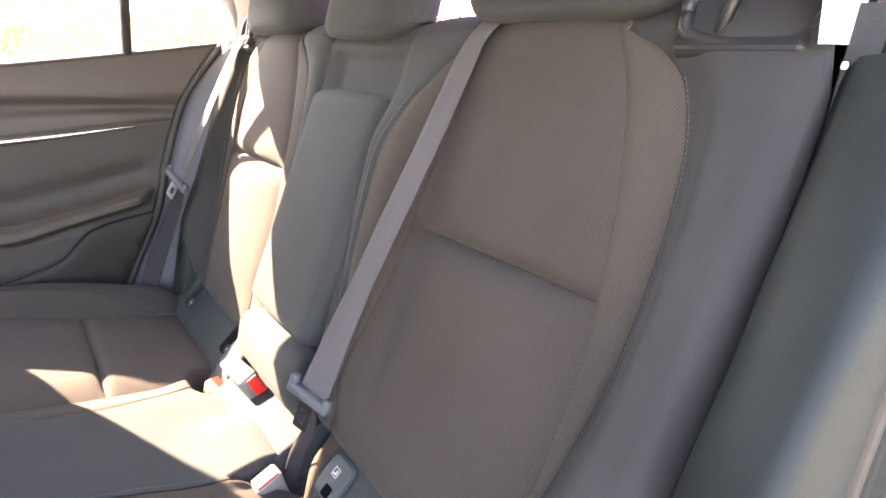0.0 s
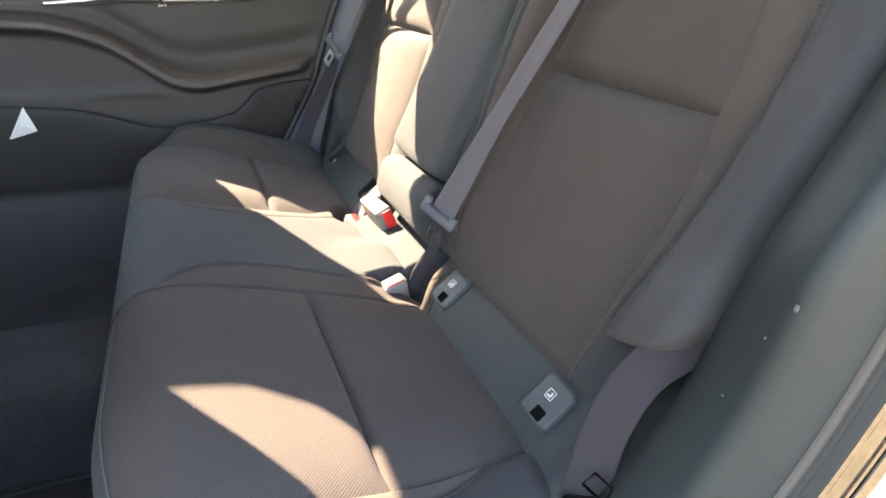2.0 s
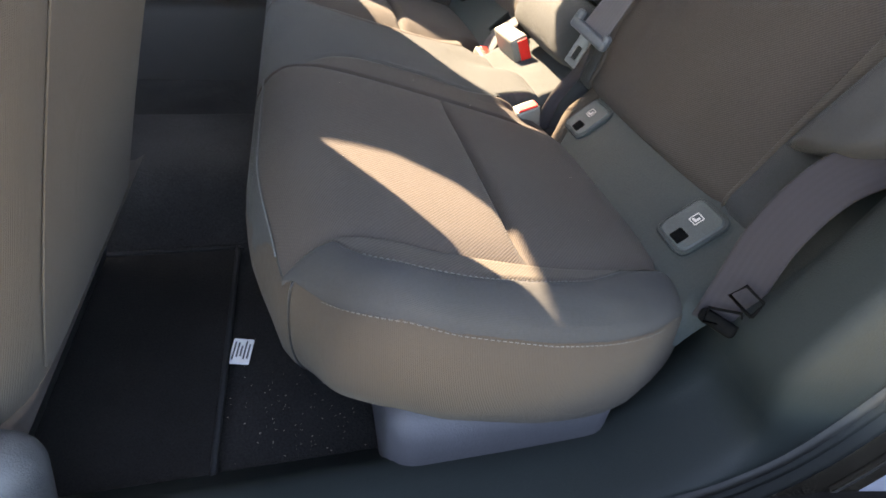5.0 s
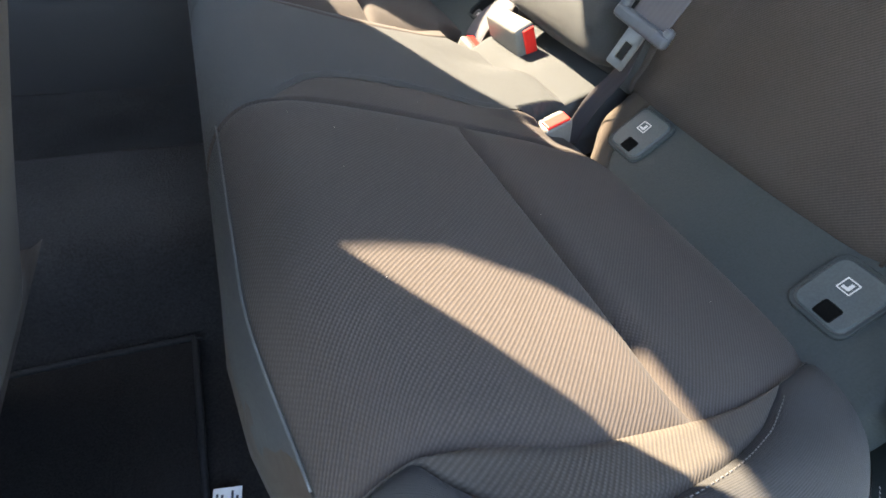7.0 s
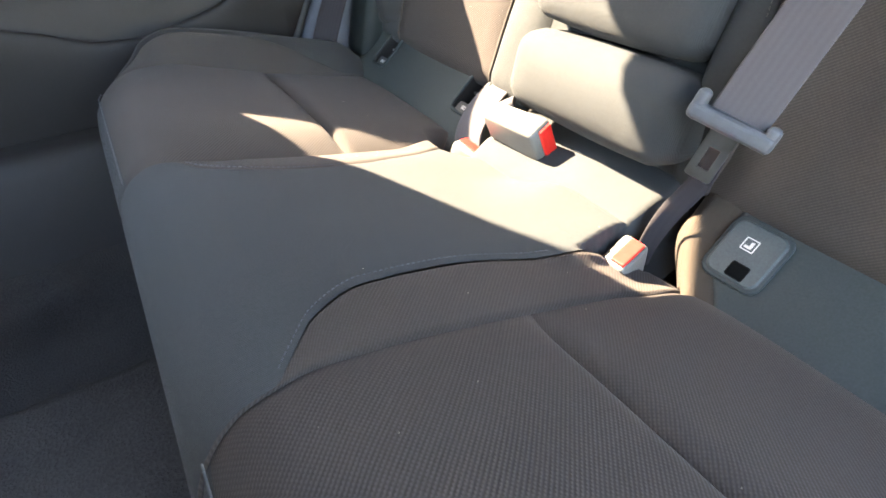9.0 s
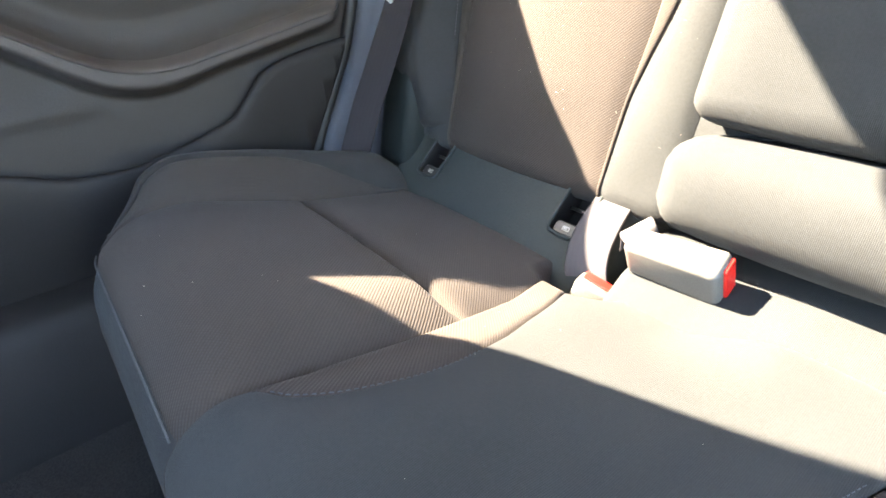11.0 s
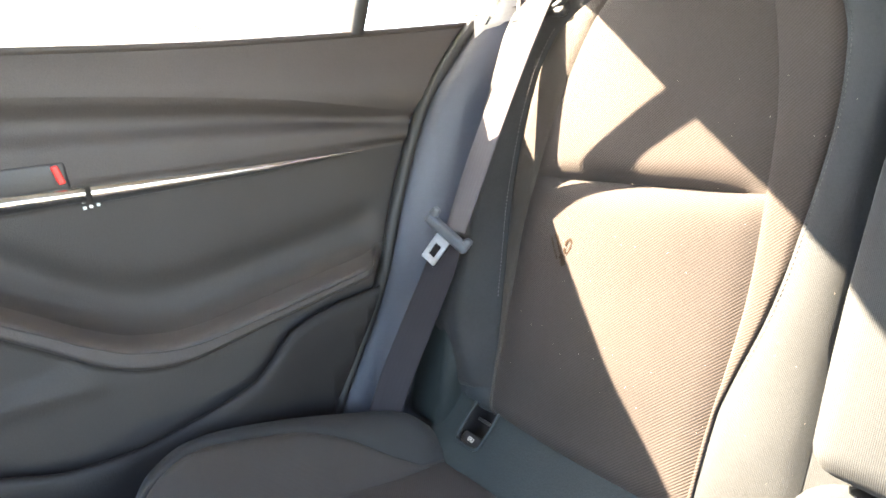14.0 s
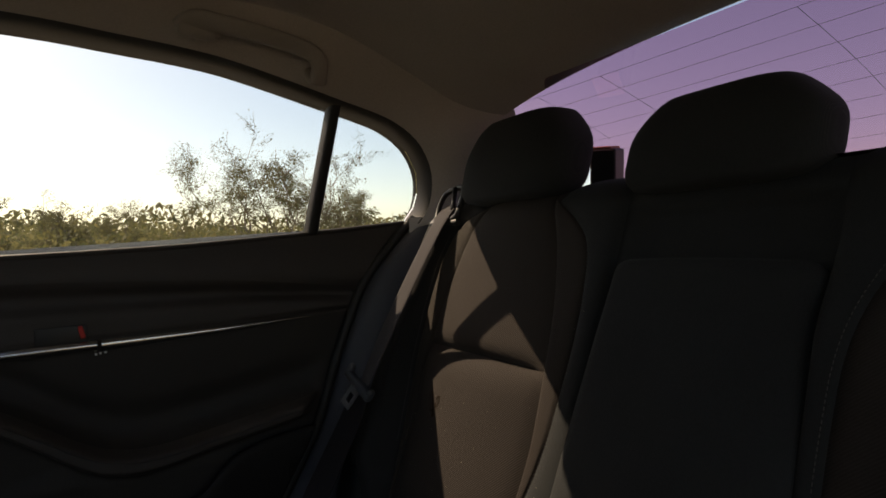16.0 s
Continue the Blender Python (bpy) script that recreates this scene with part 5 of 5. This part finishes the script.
for k in range(5):
    geo = bmesh.ops.create_cube(bars, size=1.0)["verts"]
    bmesh.ops.scale(bars, vec=(0.0022, 0.03 - 0.006 * (k % 3), 0.0006), verts=geo)
    bmesh.ops.translate(bars, vec=(-0.009 + 0.0045 * k, 0.002 * (k % 2), 0.0009), verts=geo)
part("print_lines", moved(bars, pose(-0.508, -0.388, 0.2925, 0, 6, -8)), GREY, label_part, "grey printed lines")


# ---- seat belts and buckles ----
def tongue(root, at, across, down, out, steel):
    """Belt tongue: a plastic bar across the strap and a steel plate with a slot."""
    m = Matrix((across, down, out)).transposed().to_4x4()
    m.translation = at
    bar = bmesh.new()
    for size, pos in (((0.074, 0.015, 0.016), (0, 0.010, 0)), ((0.012, 0.026, 0.013), (-0.031, 0.004, 0)), ((0.012, 0.022, 0.013), (0.031, 0.006, 0))):
        piece = rounded_box(size, 0.005)
        bmesh.ops.translate(piece, vec=pos, verts=piece.verts)
        me = bpy.data.meshes.new("piece")
        piece.to_mesh(me)
        piece.free()
        bar.from_mesh(me)
        bpy.data.meshes.remove(me)
    part("tongue_grip", moved(bar, m), GREY, root, "grey plastic tongue grip", smooth=False)
    plate_bm = bmesh.new()
    for size, pos in (((0.007, 0.042, 0.0025), (-0.0085, 0.038, 0)), ((0.007, 0.042, 0.0025), (0.0085, 0.038, 0)), ((0.024, 0.014, 0.0025), (0, 0.024, 0)), ((0.022, 0.010, 0.0025), (0, 0.055, 0))):
        piece = rounded_box(size, 0.0008, 1)
        bmesh.ops.translate(piece, vec=pos, verts=piece.verts)
        me = bpy.data.meshes.new("piece")
        piece.to_mesh(me)
        piece.free()
        plate_bm.from_mesh(me)
        bpy.data.meshes.remove(me)
    part("tongue_plate", moved(plate_bm, m), steel, root, "steel tongue plate")


centre_belt = thing("seat_belt", "grey webbing belt hanging over the seat back", "seat belt", "seat belts")
ribbon("webbing", [(0.36, -0.30, 1.127), (0.29, -0.287, 1.128), (0.235, -0.272, 1.122), (0.205, -0.258, 1.098), (0.19, -0.25, 1.07), (0.145, -0.232, 0.97), (0.09, -0.208, 0.85), (0.04, -0.189, 0.74), (0.002, -0.1735, 0.650), (-0.004, -0.171, 0.638)], [(0, 0, 1), (0, 0, 1), (-0.4, 0, 1), (-0.8, 0, 0.5), (-1, 0.05, 0.35), (-1, 0.0, 0.35), (-1, -0.1, 0.35), (-0.95, -0.25, 0.33), (-0.87, -0.38, 0.32), (-0.87, -0.38, 0.32)], 0.048, 0.0016, WEB, centre_belt)
ribbon("lower_webbing", [(0.000, -0.171, 0.645), (0.001, -0.167, 0.62), (-0.004, -0.158, 0.58), (-0.018, -0.146, 0.545), (-0.027, -0.139, 0.512), (-0.030, -0.136, 0.48)], [(-1, 0.2, 0.3), (-1, 0.3, 0.3), (-0.8, -0.5, 0.2), (-0.5, -0.85, 0.2), (-0.3, -0.95, 0.2), (-0.2, -0.95, 0.2)], 0.021, 0.0022, WEB_SHADE, centre_belt, "folded webbing with shade in its colour", samples=24)
across = (Vector((0.012, -0.205, 0.644)) - Vector((-0.009, -0.142, 0.661))).normalized()
down = (Vector((-0.3, 0.06, -0.95)) - across * across.dot(Vector((-0.3, 0.06, -0.95)))).normalized()
tongue(centre_belt, Vector((-0.004, -0.174, 0.651)), across, down, across.cross(down), STEEL_SHADE)

far_belt = thing("seat_belt", "grey webbing belt hanging beside the far seat", "seat belt", "seat belts")
ribbon("webbing", [(0.23, 0.555, 1.118), (0.205, 0.551, 1.105), (0.180, 0.548, 1.075), (0.14, 0.548, 1.01), (0.085, 0.550, 0.91), (0.028, 0.551, 0.80)], [(-1, 0, 1), (-1, 0, 0.8), (-1, 0, 0.5), (-1, 0.1, 0.4), (-1, 0.1, 0.4), (-1, 0.1, 0.4)], 0.047, 0.0016, WEB, far_belt)
ribbon("lower_webbing", [(0.026, 0.556, 0.80), (0.012, 0.569, 0.745), (-0.018, 0.585, 0.67), (-0.048, 0.598, 0.60), (-0.075, 0.607, 0.53)], [(-1, -0.3, 0.3), (-0.8, -0.7, 0.3), (-0.65, -0.8, 0.3), (-0.6, -0.8, 0.3), (-0.6, -0.8, 0.3)], 0.046, 0.0016, WEB_SHADE, far_belt, "lower webbing with shade put into its mauve colour", samples=24)
down = Vector((-0.34, 0.50, -0.80)).normalized()
across = (Vector((0.35, -0.85, -0.35)) - down * down.dot(Vector((0.35, -0.85, -0.35)))).normalized()
tongue(far_belt, Vector((0.022, 0.551, 0.806)), across, down, across.cross(down), METAL)

near_belt = thing("seat_belt", "grey lap belt strap running under the seat bolster to its anchor", "seat belt", "seat belts")
ribbon("lap_webbing", [(0.130, -0.634, 0.775), (0.103, -0.634, 0.735), (0.074, -0.617, 0.702), (0.048, -0.600, 0.678), (0.018, -0.590, 0.648), (-0.011, -0.592, 0.600), (-0.026, -0.599, 0.545), (-0.036, -0.604, 0.500)], [(-0.4, -0.9, 0.1), (-0.4, -0.88, 0.2), (-0.4, -0.75, 0.55), (-0.45, -0.5, 0.8), (-0.6, -0.45, 0.7), (-0.66, -0.52, 0.5), (-0.7, -0.6, 0.42), (-0.75, -0.6, 0.35)], 0.044, 0.0016, WEB_SHADE, near_belt)
part("anchor_plate", moved(rounded_box((0.012, 0.036, 0.014), 0.005, 3), pose(-0.042, -0.610, 0.512, 0, 30, 27)), VOID, near_belt, "dark belt anchor", smooth=True)
for at, wide, tall, turn in (((-0.031, -0.617, 0.546), 0.013, 0.008, 25), ((-0.040, -0.612, 0.520), 0.017, 0.007, -15)):
    m = look(at, (-0.40, -0.95, 0.90)) @ pose(0, 0, 0, 0, 0, turn)
    loop = [(-wide, -tall, 0), (wide, -tall, 0), (wide * 0.8, tall, 0), (-wide * 0.8, tall, 0), (-wide, -tall, 0)]
    tube("anchor_clip", [m @ Vector(c) for c in loop], 0.0016, VOID, near_belt, "black wire anchor clip", sides=6)


def belt_guide(side):
    root = thing("belt_guide", "black plastic belt guide loop on the seat shoulder", "belt guide", "belt guides")
    loop = [(0.205, 0.507, 1.108), (0.20, 0.513, 1.092), (0.20, 0.55, 1.084), (0.204, 0.585, 1.086), (0.215, 0.602, 1.10), (0.225, 0.604, 1.125), (0.23, 0.585, 1.145), (0.228, 0.53, 1.15), (0.215, 0.508, 1.135), (0.205, 0.507, 1.108)]
    tube("loop", [(x, side * y, z) for x, y, z in loop], 0.0056, BLACK, root, sides=8, samples=50)
    part("foot", moved(rounded_box((0.034, 0.10, 0.014), 0.006), pose(0.208, side * 0.553, 1.088, 0, -40, 0)), BLACK, root)
    tube("strut", [(0.205, side * 0.535, 1.09), (0.222, side * 0.545, 1.15)], 0.005, BLACK, root)
    return root


belt_guide(-1)
belt_guide(1)


def buckle(m, label, fold=False):
    root = thing("belt_buckle", label, "belt buckle", "belt buckles")
    body = rounded_box((0.034, 0.092, 0.05), 0.007, 4)
    for v in body.verts:
        v.co.x *= 1 - 0.12 * smooth01((v.co.y + 0.046) / 0.09)
        v.co.z *= 1 - 0.15 * smooth01((v.co.y + 0.046) / 0.09)
    part("body", moved(body, m), BLACK_B, root, smooth=True)
    part("release_button", moved(rounded_box((0.019, 0.007, 0.040), 0.002), m @ pose(0.004, -0.0455, 0)), RED, root, "red release button")
    if not fold:
        part("strap", moved(rounded_box((0.004, 0.03, 0.036), 0.0015), m @ pose(0, 0.055, 0)), WEB, root)
    else:
        ribbon("strap", [(0.062, 0.193, 0.566), (0.040, 0.192, 0.563), (0.012, 0.189, 0.549), (-0.016, 0.184, 0.528), (-0.034, 0.176, 0.507), (-0.040, 0.168, 0.490)], [(-0.5, 0, 0.85), (-0.5, 0, 0.85), (-0.6, 0, 0.8), (-0.66, 0, 0.74), (-0.8, -0.1, 0.6), (-0.9, -0.1, 0.4)], 0.050, 0.0024, WEB, root, "folded webbing strap", samples=30)
        ribbon("strap_end", [(-0.021, 0.116, 0.553), (-0.016, 0.128, 0.561), (-0.006, 0.138, 0.561), (0.004, 0.146, 0.551), (0.008, 0.150, 0.53)], [(0, 0, 1), (-0.1, 0.2, 1), (0, 0.6, 0.8), (0.1, 0.9, 0.4), (0.1, 1, 0)], 0.036, 0.0024, WEB, root, "webbing looped into the buckle", samples=24)
    return root


BLACK_B = material("worn_grey_buckle_plastic", (0.10, 0.098, 0.09), 0.45, grain=500, bump=0.15)
SMALL = Matrix.Scale(0.82, 4)
buckle(pose(-0.022, 0.082, 0.547, 0, -24, 6), "grey-black belt buckle with a red button, lying in the sun", fold=True)
wide = Vector((0.95, 0.10, 0.28)).normalized()
down = Vector((0.27, 0.12, -0.95))
down = (down - wide * down.dot(wide)).normalized()
side_on = down.cross(wide)
STANDING = Matrix.Translation(Vector((-0.070, -0.144, 0.5215)) + down * 0.0385) @ Matrix((side_on, down, wide)).transposed().to_4x4()
buckle(STANDING @ SMALL, "belt buckle sunk in its pocket, red button up")
buckle(pose(-0.060, 0.157, 0.471, -70, 10, 20) @ SMALL, "narrow belt buckle tucked in its pocket, red button up")
# cloth between the cushion and the centre block
rows = [[Vector((x, y, z + 0.008 * smooth01((0.06 - y) / 0.1) - 0.055 * smooth01((y - 0.128) / 0.02) - 0.06 * smooth01((-y - 0.119) / 0.009))) for y in np.linspace(-0.160, 0.175, 68)] for x, z in ((-0.075, 0.492), (-0.055, 0.508), (-0.035, 0.521), (-0.01, 0.530), (0.02, 0.538), (0.05, 0.545))]
sheet("rear_flap", rows, SMOOTH, cushion, "cloth flap behind the cushion", flip=True)
# a folded scrap of white paper against the far door pocket
scrap = thing("paper_scrap", "small folded white paper stuck at the door pocket", "paper")
bm = bmesh.new()
corner = [bm.verts.new(q) for q in ((-0.668, 0.654, 0.598), (-0.684, 0.6575, 0.654), (-0.700, 0.650, 0.615), (-0.727, 0.656, 0.580), (-0.690, 0.6595, 0.590))]
for a, b, c in ((0, 1, 2), (2, 1, 3), (0, 2, 4), (4, 2, 3)):
    bm.faces.new((corner[a], corner[b], corner[c]))
bmesh.ops.solidify(bm, geom=bm.faces[:], thickness=0.0006)
part("sheet", bm, PRINT, scrap)
# small dark box on the shelf
shelf_box = thing("small_box", "small dark box with a reddish top on the parcel shelf", "box")
part("case", moved(rounded_box((0.05, 0.05, 0.105), 0.004), pose(0.47, 0.389, 1.167, 4, -8, 20)), BLACK, shelf_box)
part("lid", moved(rounded_box((0.051, 0.051, 0.006), 0.002), pose(0.4625, 0.3925, 1.2215, 4, -8, 20)), material("dull_red_card", (0.4, 0.16, 0.12), 0.7), shelf_box, "dull red lid")

# the stain on the far seat back, sand on the carpet, lint on the cushion
rng = random.Random(3)
DIRT = material("brown_stain", (0.022, 0.013, 0.008), 0.95, spec=0.1)
verts, faces = [], []
streak = [Vector((0.0985, 0.4345, 0.801)), Vector((0.094, 0.427, 0.790)), Vector((0.0888, 0.4185, 0.778)), Vector((0.084, 0.411, 0.767))]
ring = [Vector((0.093 + 0.0028 * math.sin(a), 0.4115 + 0.0042 * math.cos(a) - 0.0012 * math.sin(a), 0.7895 + 0.0085 * math.sin(a))) for a in [0.5 * k for k in range(13)]]
edge_mark = [Vector((0.0965, 0.4395, 0.796)), Vector((0.0915, 0.4315, 0.784)), Vector((0.0865, 0.4225, 0.772))]
for line, broad in ((streak, 0.0016), (ring, 0.0012), (edge_mark, 0.0009), (streak[2:], 0.0034)):
    line = spline(line, 26)
    k = len(verts)
    for i, q in enumerate(line):
        d = (line[min(i + 1, 25)] - line[max(i - 1, 0)]).normalized()
        side_way = d.cross(Vector((-0.95, 0, 0.31))).normalized() * broad * rng.uniform(0.5, 1.3)
        lift = Vector((-0.95, 0, 0.31)) * 0.0012
        verts += [q + lift - side_way, q + lift * 1.1, q + lift + side_way]
    faces += [(k + 3 * i + j, k + 3 * i + j + 1, k + 3 * i + j + 4, k + 3 * i + j + 3) for i in range(25) for j in range(2)]
mesh_object("stain", verts, faces, DIRT, far_back, "dark brown stain", smooth=False)


def crumbs(name, label, count, place, size, mat):
    verts, faces = [], []
    for _ in range(count):
        p = Vector(place())
        r = size * rng.uniform(0.5, 1.4)
        k = len(verts)
        verts += [p + Vector(d) * r for d in ((1, 0, 0), (-0.5, 0.8, 0), (-0.6, -0.7, 0), (0, 0, 0.9))]
        faces += [(k, k + 1, k + 3), (k + 1, k + 2, k + 3), (k + 2, k, k + 3)]
    ob = mesh_object(name, verts, faces, mat, smooth=False)
    return tagged(ob, label, "dirt", kind="stuff")


SAND = material("pale_sand", (0.42, 0.37, 0.3), 0.9)
crumbs("sand", "pale grains of sand on the black carpet", 110, lambda: (-0.435 + rng.gauss(0, 0.045), -0.50 + rng.gauss(0, 0.05), 0.2835), 0.0008, SAND)


def on_cushion():
    x, y = rng.uniform(-0.44, -0.06), rng.uniform(-0.5, 0.5)
    i = min(range(160), key=lambda q: abs(CUSH[q].x - x))
    return (x, y, CUSH[i].z - corner_drop(x, y) + 0.0085 * (1 if 0.2 < abs(y) < 0.5 else 0.35))


crumbs("lint", "tiny pale specks of lint on the cushion", 34, on_cushion, 0.00045, SAND)

def on_far_back():
    z, y = rng.uniform(0.62, 1.0), rng.uniform(-0.10, 0.48)
    i = min(range(14, 150), key=lambda q: abs(BACK_LINE[q].z - z))
    lift = 0.0185 * (1 - abs(2 * (y - 0.21) / 0.30 - 1) ** 2.3) if 0.22 < y < 0.5 else 0.010
    return BACK_LINE[i] + BACK_N[i] * max(lift, 0.004) + Vector((0, y, 0))


crumbs("dust", "tiny pale dust specks on the sunlit seat back", 130, on_far_back, 0.0005, SAND)

# ---- outdoors ----
rows = []
gx = [-600, -200, -80, -40, -20, -10, -4, 0, 4, 10, 20, 40, 80, 200, 600]
rows = [[Vector((x, y, (0.0 if abs(y) < 5 and abs(x) < 8 else 0.25 * noise.noise((x * 0.08, y * 0.08, 3)) + 0.012 * max(0, y - 6) * (1 if y < 60 else 60 / y) * 1.6))) for x in gx] for y in gx]
structure(sheet("ground", rows, EARTH, flip=True), "dry earth with scrub reaching to the horizon", "ground")


def leaf_quads(rng, centres, size):
    """Small pointed leaves, one quad each, turned every way, at the given places."""
    n = len(centres)
    a = rng.normal(size=(n, 3))
    a *= (size * rng.uniform(0.6, 1.5, n) / np.linalg.norm(a, axis=1))[:, None]
    b = np.cross(a, rng.normal(size=(n, 3)))
    b *= (0.42 * np.linalg.norm(a, axis=1) / np.maximum(np.linalg.norm(b, axis=1), 1e-9))[:, None]
    return np.stack([centres - a, centres + b, centres + a, centres - b], axis=1).reshape(-1, 3)


def leaf_mesh(name, quads, mat, parent=None, label=""):
    me = bpy.data.meshes.new(name)
    me.from_pydata(quads.tolist(), [], np.arange(len(quads)).reshape(-1, 4).tolist())
    me.materials.append(mat)
    ob = new(name, me)
    if parent:
        ob.parent = parent
    if label:
        tagged(ob, label)
    return ob


def thorn_tree(at, height, width, seed, density, label):
    """Several crooked stems from the ground, fine spreading twigs, tiny leaves along the twigs."""
    rng = random.Random(seed)
    root = thing("thorn_tree", label, "tree", "scrub trees", at)
    wood, spots = [], []

    def limb(p, d, length, r, depth):
        pts = [p]
        for _ in range(5):
            d = (d + Vector((rng.gauss(0, 0.17), rng.gauss(0, 0.17), rng.gauss(0.0, 0.11)))).normalized()
            pts.append(pts[-1] + d * length / 5)
        wood.append((pts, r))
        if depth >= 3 and rng.random() < 0.35 + density:
            for q, t in zip(pts, pts[1:]):
                for _ in range(3 if depth > 3 else 2):
                    spots.append(q.lerp(t, rng.random()) + Vector((rng.gauss(0, 0.06), rng.gauss(0, 0.06), rng.gauss(0, 0.05))))
        if depth < 5:
            for _ in range(3 if depth < 4 else 2):
                nd = (d * 0.75 + Vector((rng.gauss(0, 0.62), rng.gauss(0, 0.62), rng.gauss(0.16, 0.36)))).normalized()
                limb(pts[rng.randint(2, 5)], nd, length * rng.uniform(0.5, 0.78), r * 0.55, depth + 1)

    for k in range(4):
        a = 2 * math.pi * (k + rng.random()) / 4
        limb(Vector((0, 0, -0.1)), Vector((math.cos(a) * 0.55 * width / height, math.sin(a) * 0.55 * width / height, 1)).normalized(), height * 0.45, 0.045, 0)
    verts, faces = [], []
    for pts, r in wood:
        base = len(verts)
        for i, q in enumerate(pts):
            rr = max(r * (1 - 0.13 * i), 0.0045)
            verts += [q + Vector((math.cos(k * 2.094), math.sin(k * 2.094), 0)) * rr for k in range(3)]
        for i in range(len(pts) - 1):
            faces += [(base + i * 3 + k, base + i * 3 + (k + 1) % 3, base + (i + 1) * 3 + (k + 1) % 3, base + (i + 1) * 3 + k) for k in range(3)]
    mesh_object("trunk", verts, faces, BARK, root, "thin grey-brown limbs")
    leaf_mesh("crown", leaf_quads(np.random.default_rng(seed), np.array(spots), 0.021), LEAF, root, "sparse olive leaves")
    return root


thorn_tree((2.9, 12.6, 0.5), 4.3, 6.0, 4, 0.6, "spreading thorn tree with sparse olive leaves")
thorn_tree((4.6, 13.2, 0.5), 3.3, 4.2, 9, 0.55, "leaning thorn tree with thin leaves")
thorn_tree((-0.5, 14.2, 0.5), 2.7, 3.0, 15, 0.26, "small bare-branched thorn tree")
thorn_tree((-1.9, 15.2, 0.5), 2.1, 3.6, 21, 0.24, "low straggly thorn tree")

# low scrub: overlapping bushes, each a dome of small leaves with some darker hollows
rng = np.random.default_rng(7)
quads = []
for _ in range(520):
    d = rng.uniform(6.5, 42)
    a = rng.uniform(-0.75, 0.95)
    x, y = d * math.sin(a), d * math.cos(a)
    h = rng.uniform(0.5, 1.15) * (0.8 + d * 0.032)
    n = int(800 if d < 18 else 380)
    q = rng.normal(size=(n, 3))
    q *= (rng.uniform(0.55, 1.0, n) ** 0.5 / np.linalg.norm(q, axis=1))[:, None]
    q *= (1 + 0.35 * np.sin(q[:, :1] * 7 + d) * np.cos(q[:, 1:2] * 6 - a))
    q = q * (h * 0.95, h * 0.95, h * 0.62) + (x, y, 0.0192 * max(0, y - 6) + h * 0.5)
    quads.append(leaf_quads(rng, q, 0.020 + 0.0017 * d))
scrub = leaf_mesh("scrub", np.concatenate(quads), SHRUB)
tagged(scrub, "low yellow-green scrub bushes on dry ground", "scrub", kind="stuff")
quads = []
for k in range(300):
    a = rng.uniform(-1.0, 1.1)
    d = rng.uniform(60, 110)
    h = rng.uniform(2.5, 5.5)
    q = rng.normal(size=(170, 3))
    q *= (rng.uniform(0.4, 1.0, 170) ** 0.5 / np.linalg.norm(q, axis=1))[:, None]
    quads.append(leaf_quads(rng, q * (h * 1.2, h, h * 0.6) + (d * math.sin(a), d * math.cos(a), 1.1 + h * 0.5), 0.36))
woods = leaf_mesh("far_trees", np.concatenate(quads), LEAF)
tagged(woods, "distant dark green line of trees", "trees", kind="stuff")
